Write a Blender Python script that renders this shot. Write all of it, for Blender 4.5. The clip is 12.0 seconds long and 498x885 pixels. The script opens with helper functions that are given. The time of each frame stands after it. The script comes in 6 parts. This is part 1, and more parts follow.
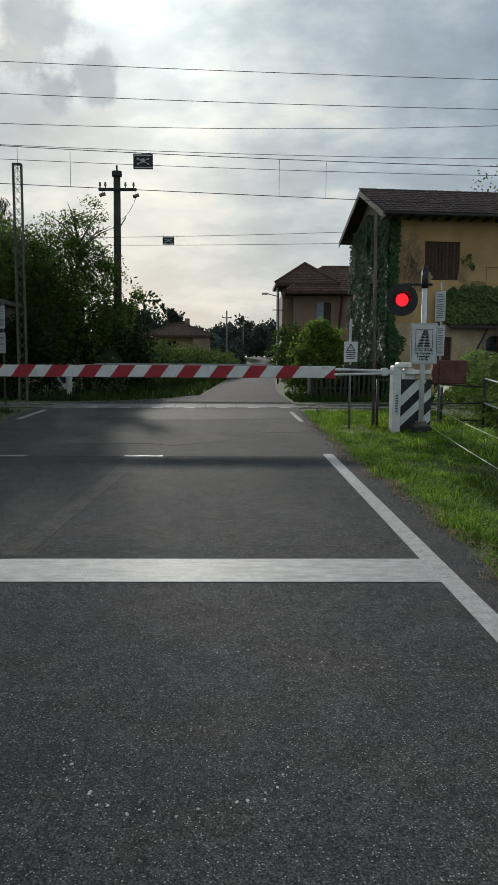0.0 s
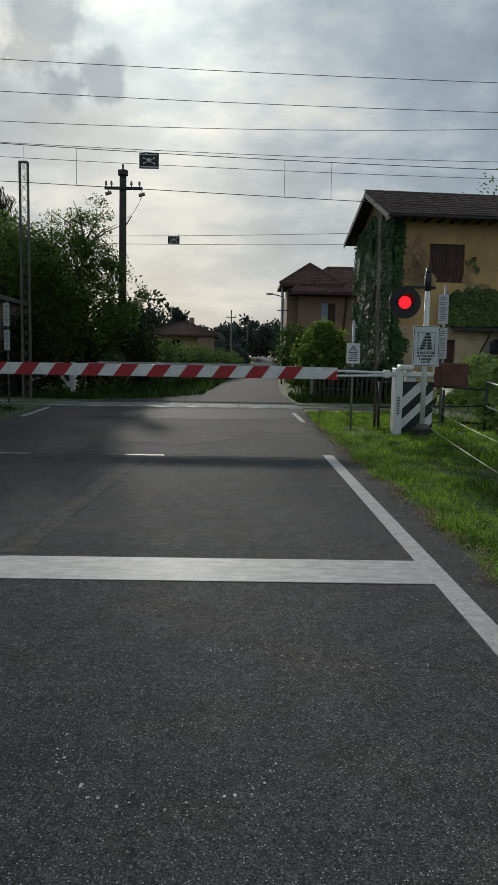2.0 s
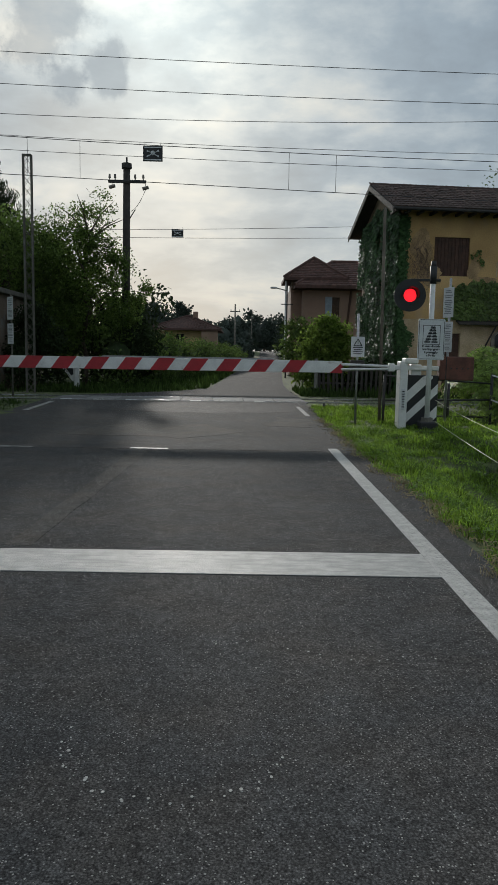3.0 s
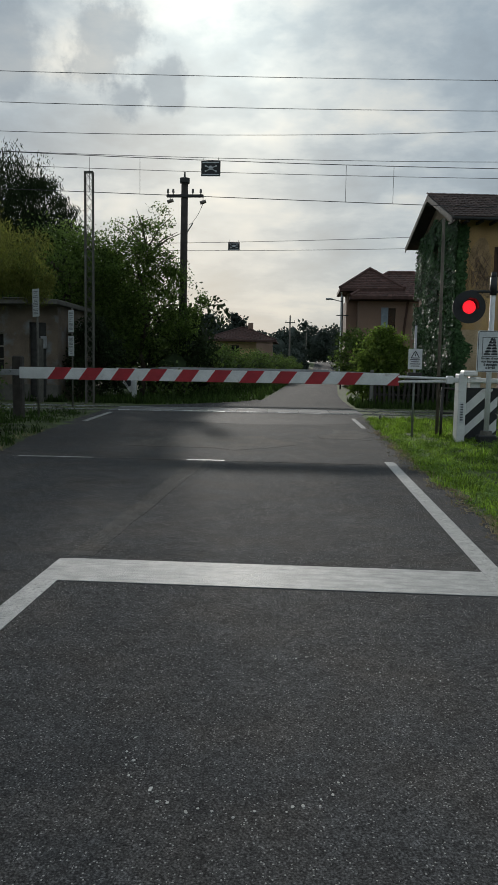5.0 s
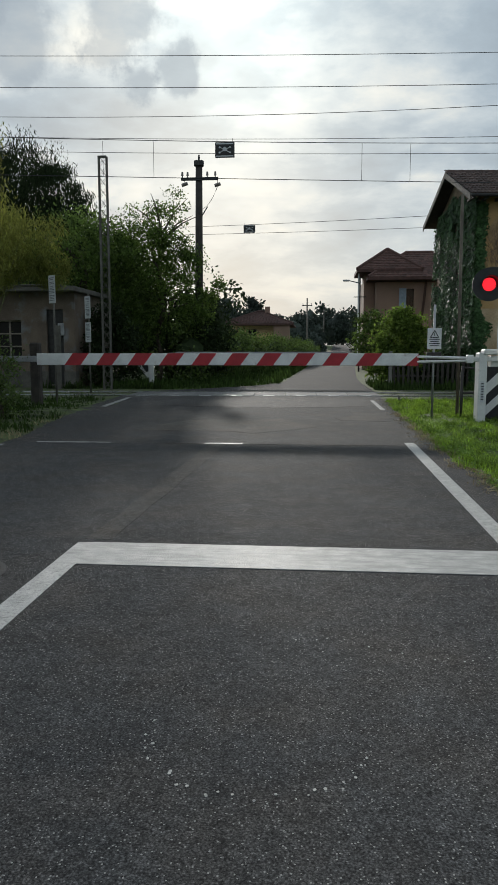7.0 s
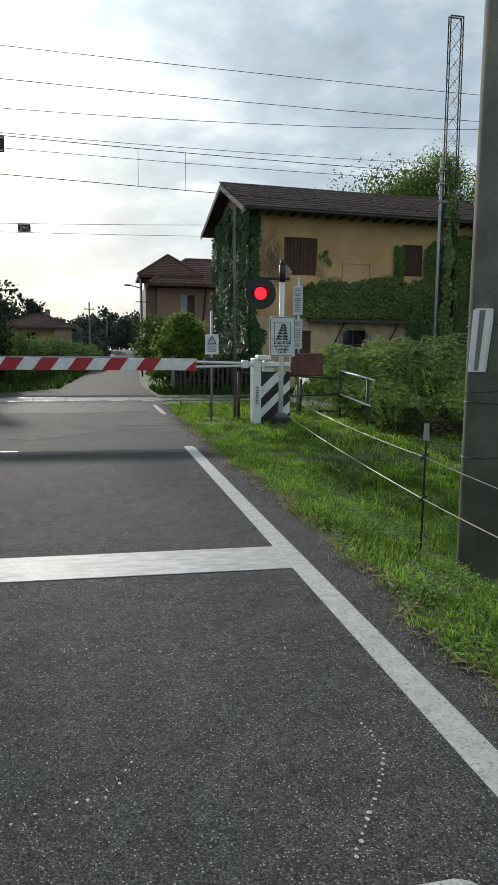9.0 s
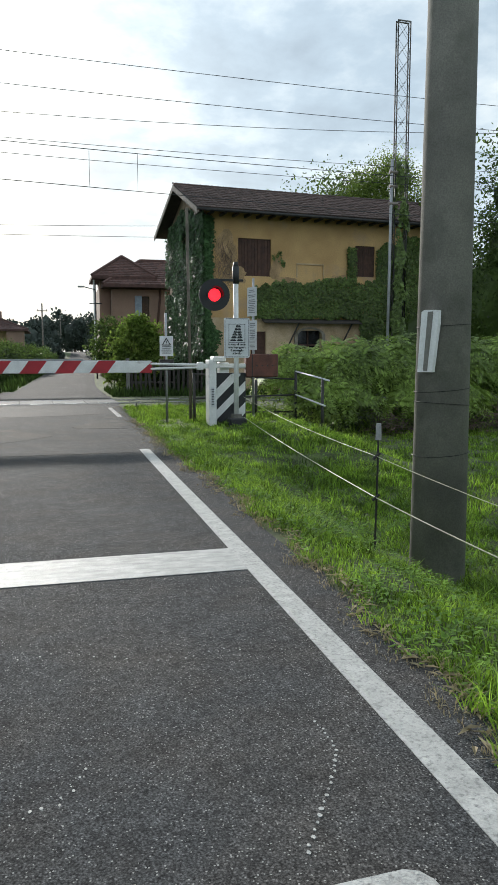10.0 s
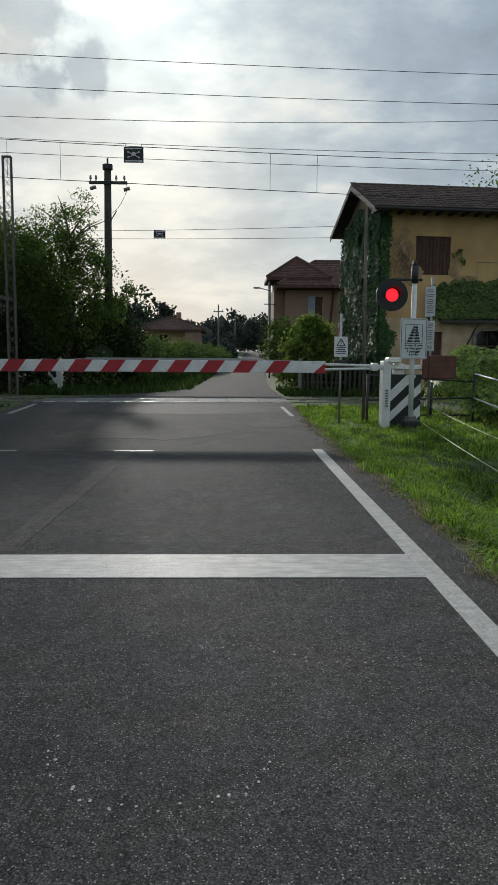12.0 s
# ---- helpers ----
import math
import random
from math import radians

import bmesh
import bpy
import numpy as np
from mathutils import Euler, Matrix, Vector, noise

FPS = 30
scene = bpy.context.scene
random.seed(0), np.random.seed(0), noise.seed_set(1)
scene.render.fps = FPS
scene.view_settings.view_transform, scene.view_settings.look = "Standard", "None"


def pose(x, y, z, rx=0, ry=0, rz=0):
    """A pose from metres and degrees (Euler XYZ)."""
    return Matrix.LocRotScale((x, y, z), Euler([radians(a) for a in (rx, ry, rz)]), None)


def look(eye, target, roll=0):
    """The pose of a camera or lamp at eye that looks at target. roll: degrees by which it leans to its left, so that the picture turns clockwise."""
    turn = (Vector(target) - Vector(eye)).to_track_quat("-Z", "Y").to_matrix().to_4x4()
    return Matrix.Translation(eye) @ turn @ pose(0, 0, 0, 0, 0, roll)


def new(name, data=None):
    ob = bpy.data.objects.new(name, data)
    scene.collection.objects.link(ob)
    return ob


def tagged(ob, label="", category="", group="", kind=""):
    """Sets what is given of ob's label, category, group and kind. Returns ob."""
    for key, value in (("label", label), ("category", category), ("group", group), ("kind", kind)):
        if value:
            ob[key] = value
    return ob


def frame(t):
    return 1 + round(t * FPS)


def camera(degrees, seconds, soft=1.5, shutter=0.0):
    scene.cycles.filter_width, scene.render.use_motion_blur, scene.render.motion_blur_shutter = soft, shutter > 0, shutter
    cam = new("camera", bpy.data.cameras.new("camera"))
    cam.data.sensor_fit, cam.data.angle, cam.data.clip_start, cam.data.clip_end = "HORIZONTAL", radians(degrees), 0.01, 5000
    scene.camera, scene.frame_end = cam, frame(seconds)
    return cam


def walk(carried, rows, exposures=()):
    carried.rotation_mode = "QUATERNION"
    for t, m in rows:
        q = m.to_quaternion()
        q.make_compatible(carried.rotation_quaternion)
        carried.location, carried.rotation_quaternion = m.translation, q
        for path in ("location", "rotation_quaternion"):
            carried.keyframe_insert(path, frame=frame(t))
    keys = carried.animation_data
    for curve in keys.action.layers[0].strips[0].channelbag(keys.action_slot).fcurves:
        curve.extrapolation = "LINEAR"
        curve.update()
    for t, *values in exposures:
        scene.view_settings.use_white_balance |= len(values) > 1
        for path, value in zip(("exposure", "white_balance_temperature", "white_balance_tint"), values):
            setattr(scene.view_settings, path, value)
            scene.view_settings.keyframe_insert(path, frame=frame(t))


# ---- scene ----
cam = camera(37.4, 12.0)
PATH = [
    (0, (0.112, 0.427, 1.212), (0.144, 2.415, 0.996), 0.3),
    (0.5, (0.131, 0.386, 1.231), (0.153, 2.376, 1.038), 0.4),
    (1, (0.143, 0.364, 1.235), (0.143, 2.359, 1.1), 0.4),
    (1.5, (0.141, 0.367, 1.227), (0.189, 2.36, 1.072), 0.6),
    (2, (0.144, 0.382, 1.226), (0.167, 2.37, 1.009), 1.0),
    (2.5, (0.137, 0.42, 1.206), (0.157, 2.405, 0.966), 1.2),
    (4.5, (0.134, 0.386, 1.227), (0.093, 2.377, 1.039), -0.1),
    (5, (0.105, 0.381, 1.236), (-0.028, 2.366, 1.03), 1.0),
    (5.5, (0.079, 0.384, 1.236), (-0.207, 2.35, 1.005), 0.2),
    (6, (0.07, 0.416, 1.222), (-0.287, 2.373, 1.016), 0.3),
    (6.5, (0.087, 0.426, 1.214), (-0.246, 2.385, 0.981), 0.3),
    (7, (0.109, 0.439, 1.206), (-0.074, 2.415, 0.958), -0.0),
    (7.5, (0.135, 0.445, 1.202), (0.16, 2.429, 0.95), 0.4),
    (9.5, (0.215, 0.419, 1.208), (0.671, 2.353, 0.978), 0.1),
    (10, (0.221, 0.401, 1.219), (0.721, 2.323, 0.988), -0.1),
    (10.5, (0.217, 0.372, 1.234), (0.628, 2.321, 1.047), -0.6),
    (11, (0.182, 0.419, 1.22), (0.573, 2.373, 1.048), 0.5),
    (11.5, (0.168, 0.419, 1.229), (0.438, 2.391, 1.029), 0.8),
    (12, (0.141, 0.411, 1.227), (0.195, 2.397, 0.995), 0.4),
]
walk(cam, [(t, look(eye, target, roll)) for t, eye, target, roll in PATH],
     exposures=[(0, -0.30), (0.5, -0.44), (1.0, -0.58), (1.5, -0.55), (2.0, -0.45), (2.5, -0.40), (4.5, -0.48), (5.0, -0.40), (5.5, -0.33), (6.0, -0.18), (6.5, -0.16), (7.0, -0.16), (7.5, -0.18), (9.4, 0.42), (10, 0.58), (10.5, 0.48), (11, 0.10), (11.5, 0.0), (12, -0.20)])

# ---------------------------------------------------------------- world and light
SUN_AZ, SUN_EL = radians(-8.5), radians(13.8)
SUN_DIR = Vector((math.sin(SUN_AZ) * math.cos(SUN_EL), math.cos(SUN_AZ) * math.cos(SUN_EL), math.sin(SUN_EL)))
# the brightest gap in the cloud above the sun
GAP_AZ, GAP_EL = radians(-7), radians(23.5)
GAP_DIR = Vector((math.sin(GAP_AZ) * math.cos(GAP_EL), math.cos(GAP_AZ) * math.cos(GAP_EL), math.sin(GAP_EL)))


def build_world():
    w = bpy.data.worlds.new("overcast_sky")
    scene.world = w
    w.use_nodes = True
    nt = w.node_tree
    N, L = nt.nodes, nt.links
    N.clear()
    out = N.new("ShaderNodeOutputWorld")
    bg = N.new("ShaderNodeBackground")
    L.new(bg.outputs[0], out.inputs[0])
    co = N.new("ShaderNodeTexCoord")
    sky = N.new("ShaderNodeTexSky")
    sky.sky_type, sky.sun_disc = "NISHITA", False
    sky.sun_elevation, sky.sun_rotation = SUN_EL, SUN_AZ
    sky.air_density, sky.dust_density = 1.0, 2.0
    dim = N.new("ShaderNodeVectorMath")
    dim.operation = "SCALE"
    dim.inputs[3].default_value = SKY_BLUE
    L.new(sky.outputs[0], dim.inputs[0])
    # cloud deck: directions projected on a high plane
    sep = N.new("ShaderNodeSeparateXYZ")
    L.new(co.outputs["Generated"], sep.inputs[0])

    def m(op, a, b=None, clamp=False):
        n = N.new("ShaderNodeMath")
        n.operation, n.use_clamp = op, clamp
        for i, v in enumerate((a, b)):
            if v is None:
                continue
            if isinstance(v, (int, float)):
                n.inputs[i].default_value = v
            else:
                L.new(v, n.inputs[i])
        return n.outputs[0]

    z = m("MAXIMUM", sep.outputs[2], 0.0)
    zz = m("ADD", z, 0.22)
    cmb = N.new("ShaderNodeCombineXYZ")
    L.new(m("DIVIDE", sep.outputs[0], zz), cmb.inputs[0])
    L.new(m("DIVIDE", sep.outputs[1], zz), cmb.inputs[1])
    big = N.new("ShaderNodeTexNoise")
    big.inputs["Scale"].default_value, big.inputs["Detail"].default_value = 2.1, 9
    big.inputs["Roughness"].default_value, big.inputs["Distortion"].default_value = 0.52, 0.25
    off = N.new("ShaderNodeVectorMath")
    off.operation = "ADD"
    off.inputs[1].default_value = CLOUD_SHIFT
    L.new(cmb.outputs[0], off.inputs[0])
    L.new(off.outputs[0], big.inputs["Vector"])
    ramp = N.new("ShaderNodeValToRGB")
    e = ramp.color_ramp.elements
    e[0].position, e[0].color = 0.31, (0.34, 0.425, 0.505, 1)
    e[1].position, e[1].color = 0.66, (0.80, 0.845, 0.835, 1)
    k = e.new(0.44)
    k.color = (0.42, 0.525, 0.615, 1)
    k = e.new(0.54)
    k.color = (0.575, 0.67, 0.735, 1)
    puff = N.new("ShaderNodeTexNoise")
    puff.inputs["Scale"].default_value, puff.inputs["Detail"].default_value, puff.inputs["Roughness"].default_value = 7.5, 7, 0.6
    L.new(off.outputs[0], puff.inputs["Vector"])
    L.new(m("ADD", big.outputs[0], m("MULTIPLY", m("SUBTRACT", puff.outputs[0], 0.5), 0.34)), ramp.inputs[0])
    low = N.new("ShaderNodeMix")
    low.data_type = "RGBA"
    low.inputs[7].default_value = (0.49, 0.61, 0.69, 1)
    haze = N.new("ShaderNodeMapRange")
    haze.inputs[1].default_value, haze.inputs[2].default_value = 0.0, 0.28
    haze.inputs[3].default_value, haze.inputs[4].default_value = 0.62, 0.0
    L.new(z, haze.inputs[0])
    L.new(haze.outputs[0], low.inputs[0])
    L.new(ramp.outputs[0], low.inputs[6])
    # brightness of the veil round the hidden sun
    dot = N.new("ShaderNodeVectorMath")
    dot.operation = "DOT_PRODUCT"
    dot.inputs[1].default_value = GAP_DIR
    nrm = N.new("ShaderNodeVectorMath")
    nrm.operation = "NORMALIZE"
    L.new(co.outputs["Generated"], nrm.inputs[0])
    L.new(nrm.outputs[0], dot.inputs[0])
    d = m("MAXIMUM", dot.outputs["Value"], 0.0)
    wide = m("MULTIPLY", m("POWER", d, 14.0), VEIL)
    core = m("MULTIPLY", m("POWER", d, 120.0), CORE)
    gain = m("ADD", m("ADD", wide, core), 1.0)
    sc = N.new("ShaderNodeVectorMath")
    sc.operation = "SCALE"
    warm = N.new("ShaderNodeMix")
    warm.data_type, warm.blend_type = "RGBA", "MULTIPLY"
    warm.inputs[7].default_value = (1.08, 1.0, 0.88, 1)
    L.new(m("POWER", d, 60.0), warm.inputs[0])
    L.new(low.outputs[2], warm.inputs[6])
    L.new(warm.outputs[2], sc.inputs[0])
    L.new(gain, sc.inputs[3])
    mix = N.new("ShaderNodeMix")
    mix.data_type = "RGBA"
    mix.inputs[0].default_value = 0.90
    L.new(dim.outputs[0], mix.inputs[6])
    L.new(sc.outputs[0], mix.inputs[7])
    # torn grey clouds low in front of the hidden sun
    torn = N.new("ShaderNodeTexNoise")
    torn.inputs["Scale"].default_value, torn.inputs["Detail"].default_value, torn.inputs["Roughness"].default_value = 15.0, 8, 0.6
    L.new(nrm.outputs[0], torn.inputs["Vector"])
    for az, el, size in ((-14.6, 21.8, 0.040), (-10.6, 19.6, 0.026), (-13.5, 18.6, 0.026), (-22.0, 21.0, 0.05), (-28.0, 25.0, 0.07), (-19.0, 28.0, 0.035)):
        dist = N.new("ShaderNodeVectorMath")
        dist.operation = "DISTANCE"
        dist.inputs[1].default_value = (math.sin(radians(az)) * math.cos(radians(el)), math.cos(radians(az)) * math.cos(radians(el)), math.sin(radians(el)))
        L.new(nrm.outputs[0], dist.inputs[0])
        f = m("ADD", m("DIVIDE", dist.outputs["Value"], size), m("MULTIPLY", m("SUBTRACT", torn.outputs[0], 0.5), 3.4))
        cover = N.new("ShaderNodeMapRange")
        cover.interpolation_type = "SMOOTHSTEP"
        cover.inputs[1].default_value, cover.inputs[2].default_value = 1.3, 0.55
        cover.inputs[3].default_value, cover.inputs[4].default_value = 0.0, 0.55
        L.new(f, cover.inputs[0])
        nxt = N.new("ShaderNodeMix")
        nxt.data_type = "RGBA"
        nxt.inputs[7].default_value = (0.40, 0.47, 0.54, 1)
        L.new(cover.outputs[0], nxt.inputs[0])
        L.new(mix.outputs[2], nxt.inputs[6])
        mix = nxt
    L.new(mix.outputs[2], bg.inputs[0])
    bg.inputs[1].default_value = SKY_GAIN


SKY_BLUE, SKY_GAIN, VEIL, CORE, CLOUD_SHIFT = 0.08, 0.90, 0.34, 1.15, (5.3, 0.2, 0.4)
build_world()
sun = new("sun", bpy.data.lights.new("sun", "SUN"))
sun.data.energy, sun.data.angle, sun.data.color = 2.8, radians(2.0), (1.0, 0.95, 0.88)
sun.matrix_world = look(SUN_DIR * 60, (0, 0, 0))

# ---------------------------------------------------------------- materials


def material(name, color, rough=0.7, metal=0.0, var=0.25, scale=3.0, fine=60.0, bump=0.15, tint=None, spec=0.5,
             island=0.0, each=0.0, translucent=0.0, bump_scale=None, stain=None, stretch=None):
    """Principled surface with two scales of colour variation and fine relief, in metres of the object."""
    mt = bpy.data.materials.new(name)
    mt.use_nodes = True
    nt = mt.node_tree
    N, L = nt.nodes, nt.links
    b = N["Principled BSDF"]
    b.inputs["Metallic"].default_value = metal
    b.inputs["Specular IOR Level"].default_value = spec
    co = N.new("ShaderNodeTexCoord")
    n1, n2 = N.new("ShaderNodeTexNoise"), N.new("ShaderNodeTexNoise")
    for n, s, det in ((n1, scale, 5), (n2, fine, 3)):
        n.inputs["Scale"].default_value, n.inputs["Detail"].default_value = s, det
        L.new(co.outputs["Object"], n.inputs["Vector"])
    r = N.new("ShaderNodeValToRGB")
    dark = [c * (1 - var) for c in color]
    light = [min(1, c * (1 + var)) for c in (tint or color)]
    r.color_ramp.elements[0].position, r.color_ramp.elements[0].color = 0.32, (*dark, 1)
    r.color_ramp.elements[1].position, r.color_ramp.elements[1].color = 0.68, (*light, 1)
    L.new(n1.outputs[0], r.inputs[0])
    mul = N.new("ShaderNodeMix")
    mul.data_type, mul.blend_type = "RGBA", "MULTIPLY"
    mul.inputs[0].default_value = 1.0
    r2 = N.new("ShaderNodeMapRange")
    r2.inputs[1].default_value, r2.inputs[2].default_value = 0.3, 0.7
    r2.inputs[3].default_value, r2.inputs[4].default_value = 1 - var * 0.7, 1 + var * 0.7
    L.new(n2.outputs[0], r2.inputs[0])
    L.new(r.outputs[0], mul.inputs[6])
    L.new(r2.outputs[0], mul.inputs[7])
    last = mul.outputs[2]
    for amount, node, sock in ((island, "ShaderNodeNewGeometry", "Random Per Island"), (each, "ShaderNodeObjectInfo", "Random")):
        if amount:
            g = N.new(node)
            rr = N.new("ShaderNodeMapRange")
            rr.inputs[3].default_value, rr.inputs[4].default_value = 1 - amount, 1 + amount
            L.new(g.outputs[sock], rr.inputs[0])
            mm = N.new("ShaderNodeMix")
            mm.data_type, mm.blend_type = "RGBA", "MULTIPLY"
            mm.inputs[0].default_value = 1.0
            L.new(last, mm.inputs[6])
            L.new(rr.outputs[0], mm.inputs[7])
            last = mm.outputs[2]
    if stain:
        sc, lo, hi, col = stain
        n3 = N.new("ShaderNodeTexNoise")
        n3.inputs["Scale"].default_value, n3.inputs["Detail"].default_value = sc, 6
        n3.inputs["Roughness"].default_value = 0.65
        if stretch:
            mp = N.new("ShaderNodeMapping")
            mp.inputs["Scale"].default_value = stretch
            L.new(co.outputs["Object"], mp.inputs[0])
            L.new(mp.outputs[0], n3.inputs["Vector"])
        else:
            L.new(co.outputs["Object"], n3.inputs["Vector"])
        r3 = N.new("ShaderNodeMapRange")
        r3.inputs[1].default_value, r3.inputs[2].default_value = lo, hi
        L.new(n3.outputs[0], r3.inputs[0])
        m3 = N.new("ShaderNodeMix")
        m3.data_type = "RGBA"
        L.new(r3.outputs[0], m3.inputs[0])
        L.new(last, m3.inputs[6])
        m3.inputs[7].default_value = (*col, 1)
        last = m3.outputs[2]
    L.new(last, b.inputs["Base Color"])
    rm = N.new("ShaderNodeMapRange")
    rm.inputs[3].default_value, rm.inputs[4].default_value = max(0.03, rough - 0.1), min(1, rough + 0.1)
    L.new(n1.outputs[0], rm.inputs[0])
    L.new(rm.outputs[0], b.inputs["Roughness"])
    if bump:
        bp = N.new("ShaderNodeBump")
        bp.inputs["Strength"].default_value, bp.inputs["Distance"].default_value = bump, 0.01
        if bump_scale:
            nb = N.new("ShaderNodeTexNoise")
            nb.inputs["Scale"].default_value, nb.inputs["Detail"].default_value = bump_scale, 4
            L.new(co.outputs["Object"], nb.inputs["Vector"])
            L.new(nb.outputs[0], bp.inputs["Height"])
        else:
            L.new(n2.outputs[0], bp.inputs["Height"])
        L.new(bp.outputs[0], b.inputs["Normal"])
    if translucent:
        t = N.new("ShaderNodeBsdfTranslucent")
        L.new(last, t.inputs[0])
        ms = N.new("ShaderNodeMixShader")
        ms.inputs[0].default_value = translucent
        L.new(b.outputs[0], ms.inputs[1])
        L.new(t.outputs[0], ms.inputs[2])
        L.new(ms.outputs[0], N["Material Output"].inputs[0])
    return mt


def asphalt(name, base, light, rough):
    """Worn road surface: fine aggregate with pale chips, broad polished lanes and tyre wear."""
    mt = bpy.data.materials.new(name)
    mt.use_nodes = True
    nt = mt.node_tree
    N, L = nt.nodes, nt.links
    b = N["Principled BSDF"]
    co = N.new("ShaderNodeTexCoord")

    def noise_of(s, det=4, r=0.55):
        n = N.new("ShaderNodeTexNoise")
        n.inputs["Scale"].default_value, n.inputs["Detail"].default_value, n.inputs["Roughness"].default_value = s, det, r
        L.new(co.outputs["Object"], n.inputs["Vector"])
        return n.outputs[0]

    def rng(v, a, c, lo, hi):
        n = N.new("ShaderNodeMapRange")
        for i, x in enumerate((a, c, lo, hi)):
            n.inputs[i + 1].default_value = x
        L.new(v, n.inputs[0])
        return n.outputs[0]

    def mixc(f, a, c, mode="MIX"):
        n = N.new("ShaderNodeMix")
        n.data_type, n.blend_type = "RGBA", mode
        for i, v in ((0, f), (6, a), (7, c)):
            if isinstance(v, (int, float)):
                n.inputs[i].default_value = v
            elif isinstance(v, tuple):
                n.inputs[i].default_value = (*v, 1)
            else:
                L.new(v, n.inputs[i])
        return n.outputs[2]

    big, mid, grain = noise_of(0.45, 5), noise_of(5.0, 6, 0.65), noise_of(140.0, 3, 0.7)
    c = mixc(rng(big, 0.35, 0.65, 0, 1), base, light)
    warm = noise_of(1.7, 4, 0.6)
    c = mixc(rng(warm, 0.42, 0.68, 0, 0.55), c, tuple(v * k for v, k in zip(light, (1.12, 0.98, 0.86))))
    c = mixc(1.0, c, rng(mid, 0.3, 0.7, 0.76, 1.22), "MULTIPLY")
    c = mixc(1.0, c, rng(noise_of(24.0, 5, 0.8), 0.36, 0.64, 0.72, 1.32), "MULTIPLY")
    c = mixc(1.0, c, rng(grain, 0.34, 0.66, 0.35, 1.85), "MULTIPLY")
    vor = N.new("ShaderNodeTexVoronoi")
    vor.inputs["Scale"].default_value = 130.0
    L.new(co.outputs["Object"], vor.inputs["Vector"])
    sepc = N.new("ShaderNodeSeparateColor")
    L.new(vor.outputs["Color"], sepc.inputs[0])
    pick = N.new("ShaderNodeMath")
    pick.operation = "GREATER_THAN"
    pick.inputs[1].default_value = 0.90
    L.new(sepc.outputs[0], pick.inputs[0])
    near = N.new("ShaderNodeMath")
    near.operation = "LESS_THAN"
    near.inputs[1].default_value = 0.36
    L.new(vor.outputs["Distance"], near.inputs[0])
    both = N.new("ShaderNodeMath")
    both.operation = "MULTIPLY"
    L.new(pick.outputs[0], both.inputs[0])
    L.new(near.outputs[0], both.inputs[1])
    stones = N.new("ShaderNodeTexVoronoi")
    stones.inputs["Scale"].default_value = 150.0
    L.new(co.outputs["Object"], stones.inputs["Vector"])
    sepd = N.new("ShaderNodeSeparateColor")
    L.new(stones.outputs["Color"], sepd.inputs[0])
    c = mixc(1.0, c, rng(sepd.outputs[1], 0.0, 1.0, 0.58, 1.46), "MULTIPLY")
    c = mixc(1.0, c, rng(stones.outputs["Distance"], 0.25, 0.62, 1.10, 0.62), "MULTIPLY")
    c = mixc(both.outputs[0], c, (0.36, 0.35, 0.33))
    b.inputs["Specular IOR Level"].default_value = 0.07
    L.new(c, b.inputs["Base Color"])
    L.new(rng(mid, 0.3, 0.7, rough - 0.015, rough + 0.02), b.inputs["Roughness"])
    bp = N.new("ShaderNodeBump")
    bp.inputs["Strength"].default_value, bp.inputs["Distance"].default_value = 0.28, 0.003
    L.new(stones.outputs["Distance"], bp.inputs["Height"])
    bp.invert = True
    L.new(bp.outputs[0], b.inputs["Normal"])
    return mt


def glowing(name, color, strength):
    mt = bpy.data.materials.new(name)
    mt.use_nodes = True
    b = mt.node_tree.nodes["Principled BSDF"]
    b.inputs["Base Color"].default_value = (*color, 1)
    b.inputs["Emission Color"].default_value = (*color, 1)
    b.inputs["Emission Strength"].default_value = strength
    return mt


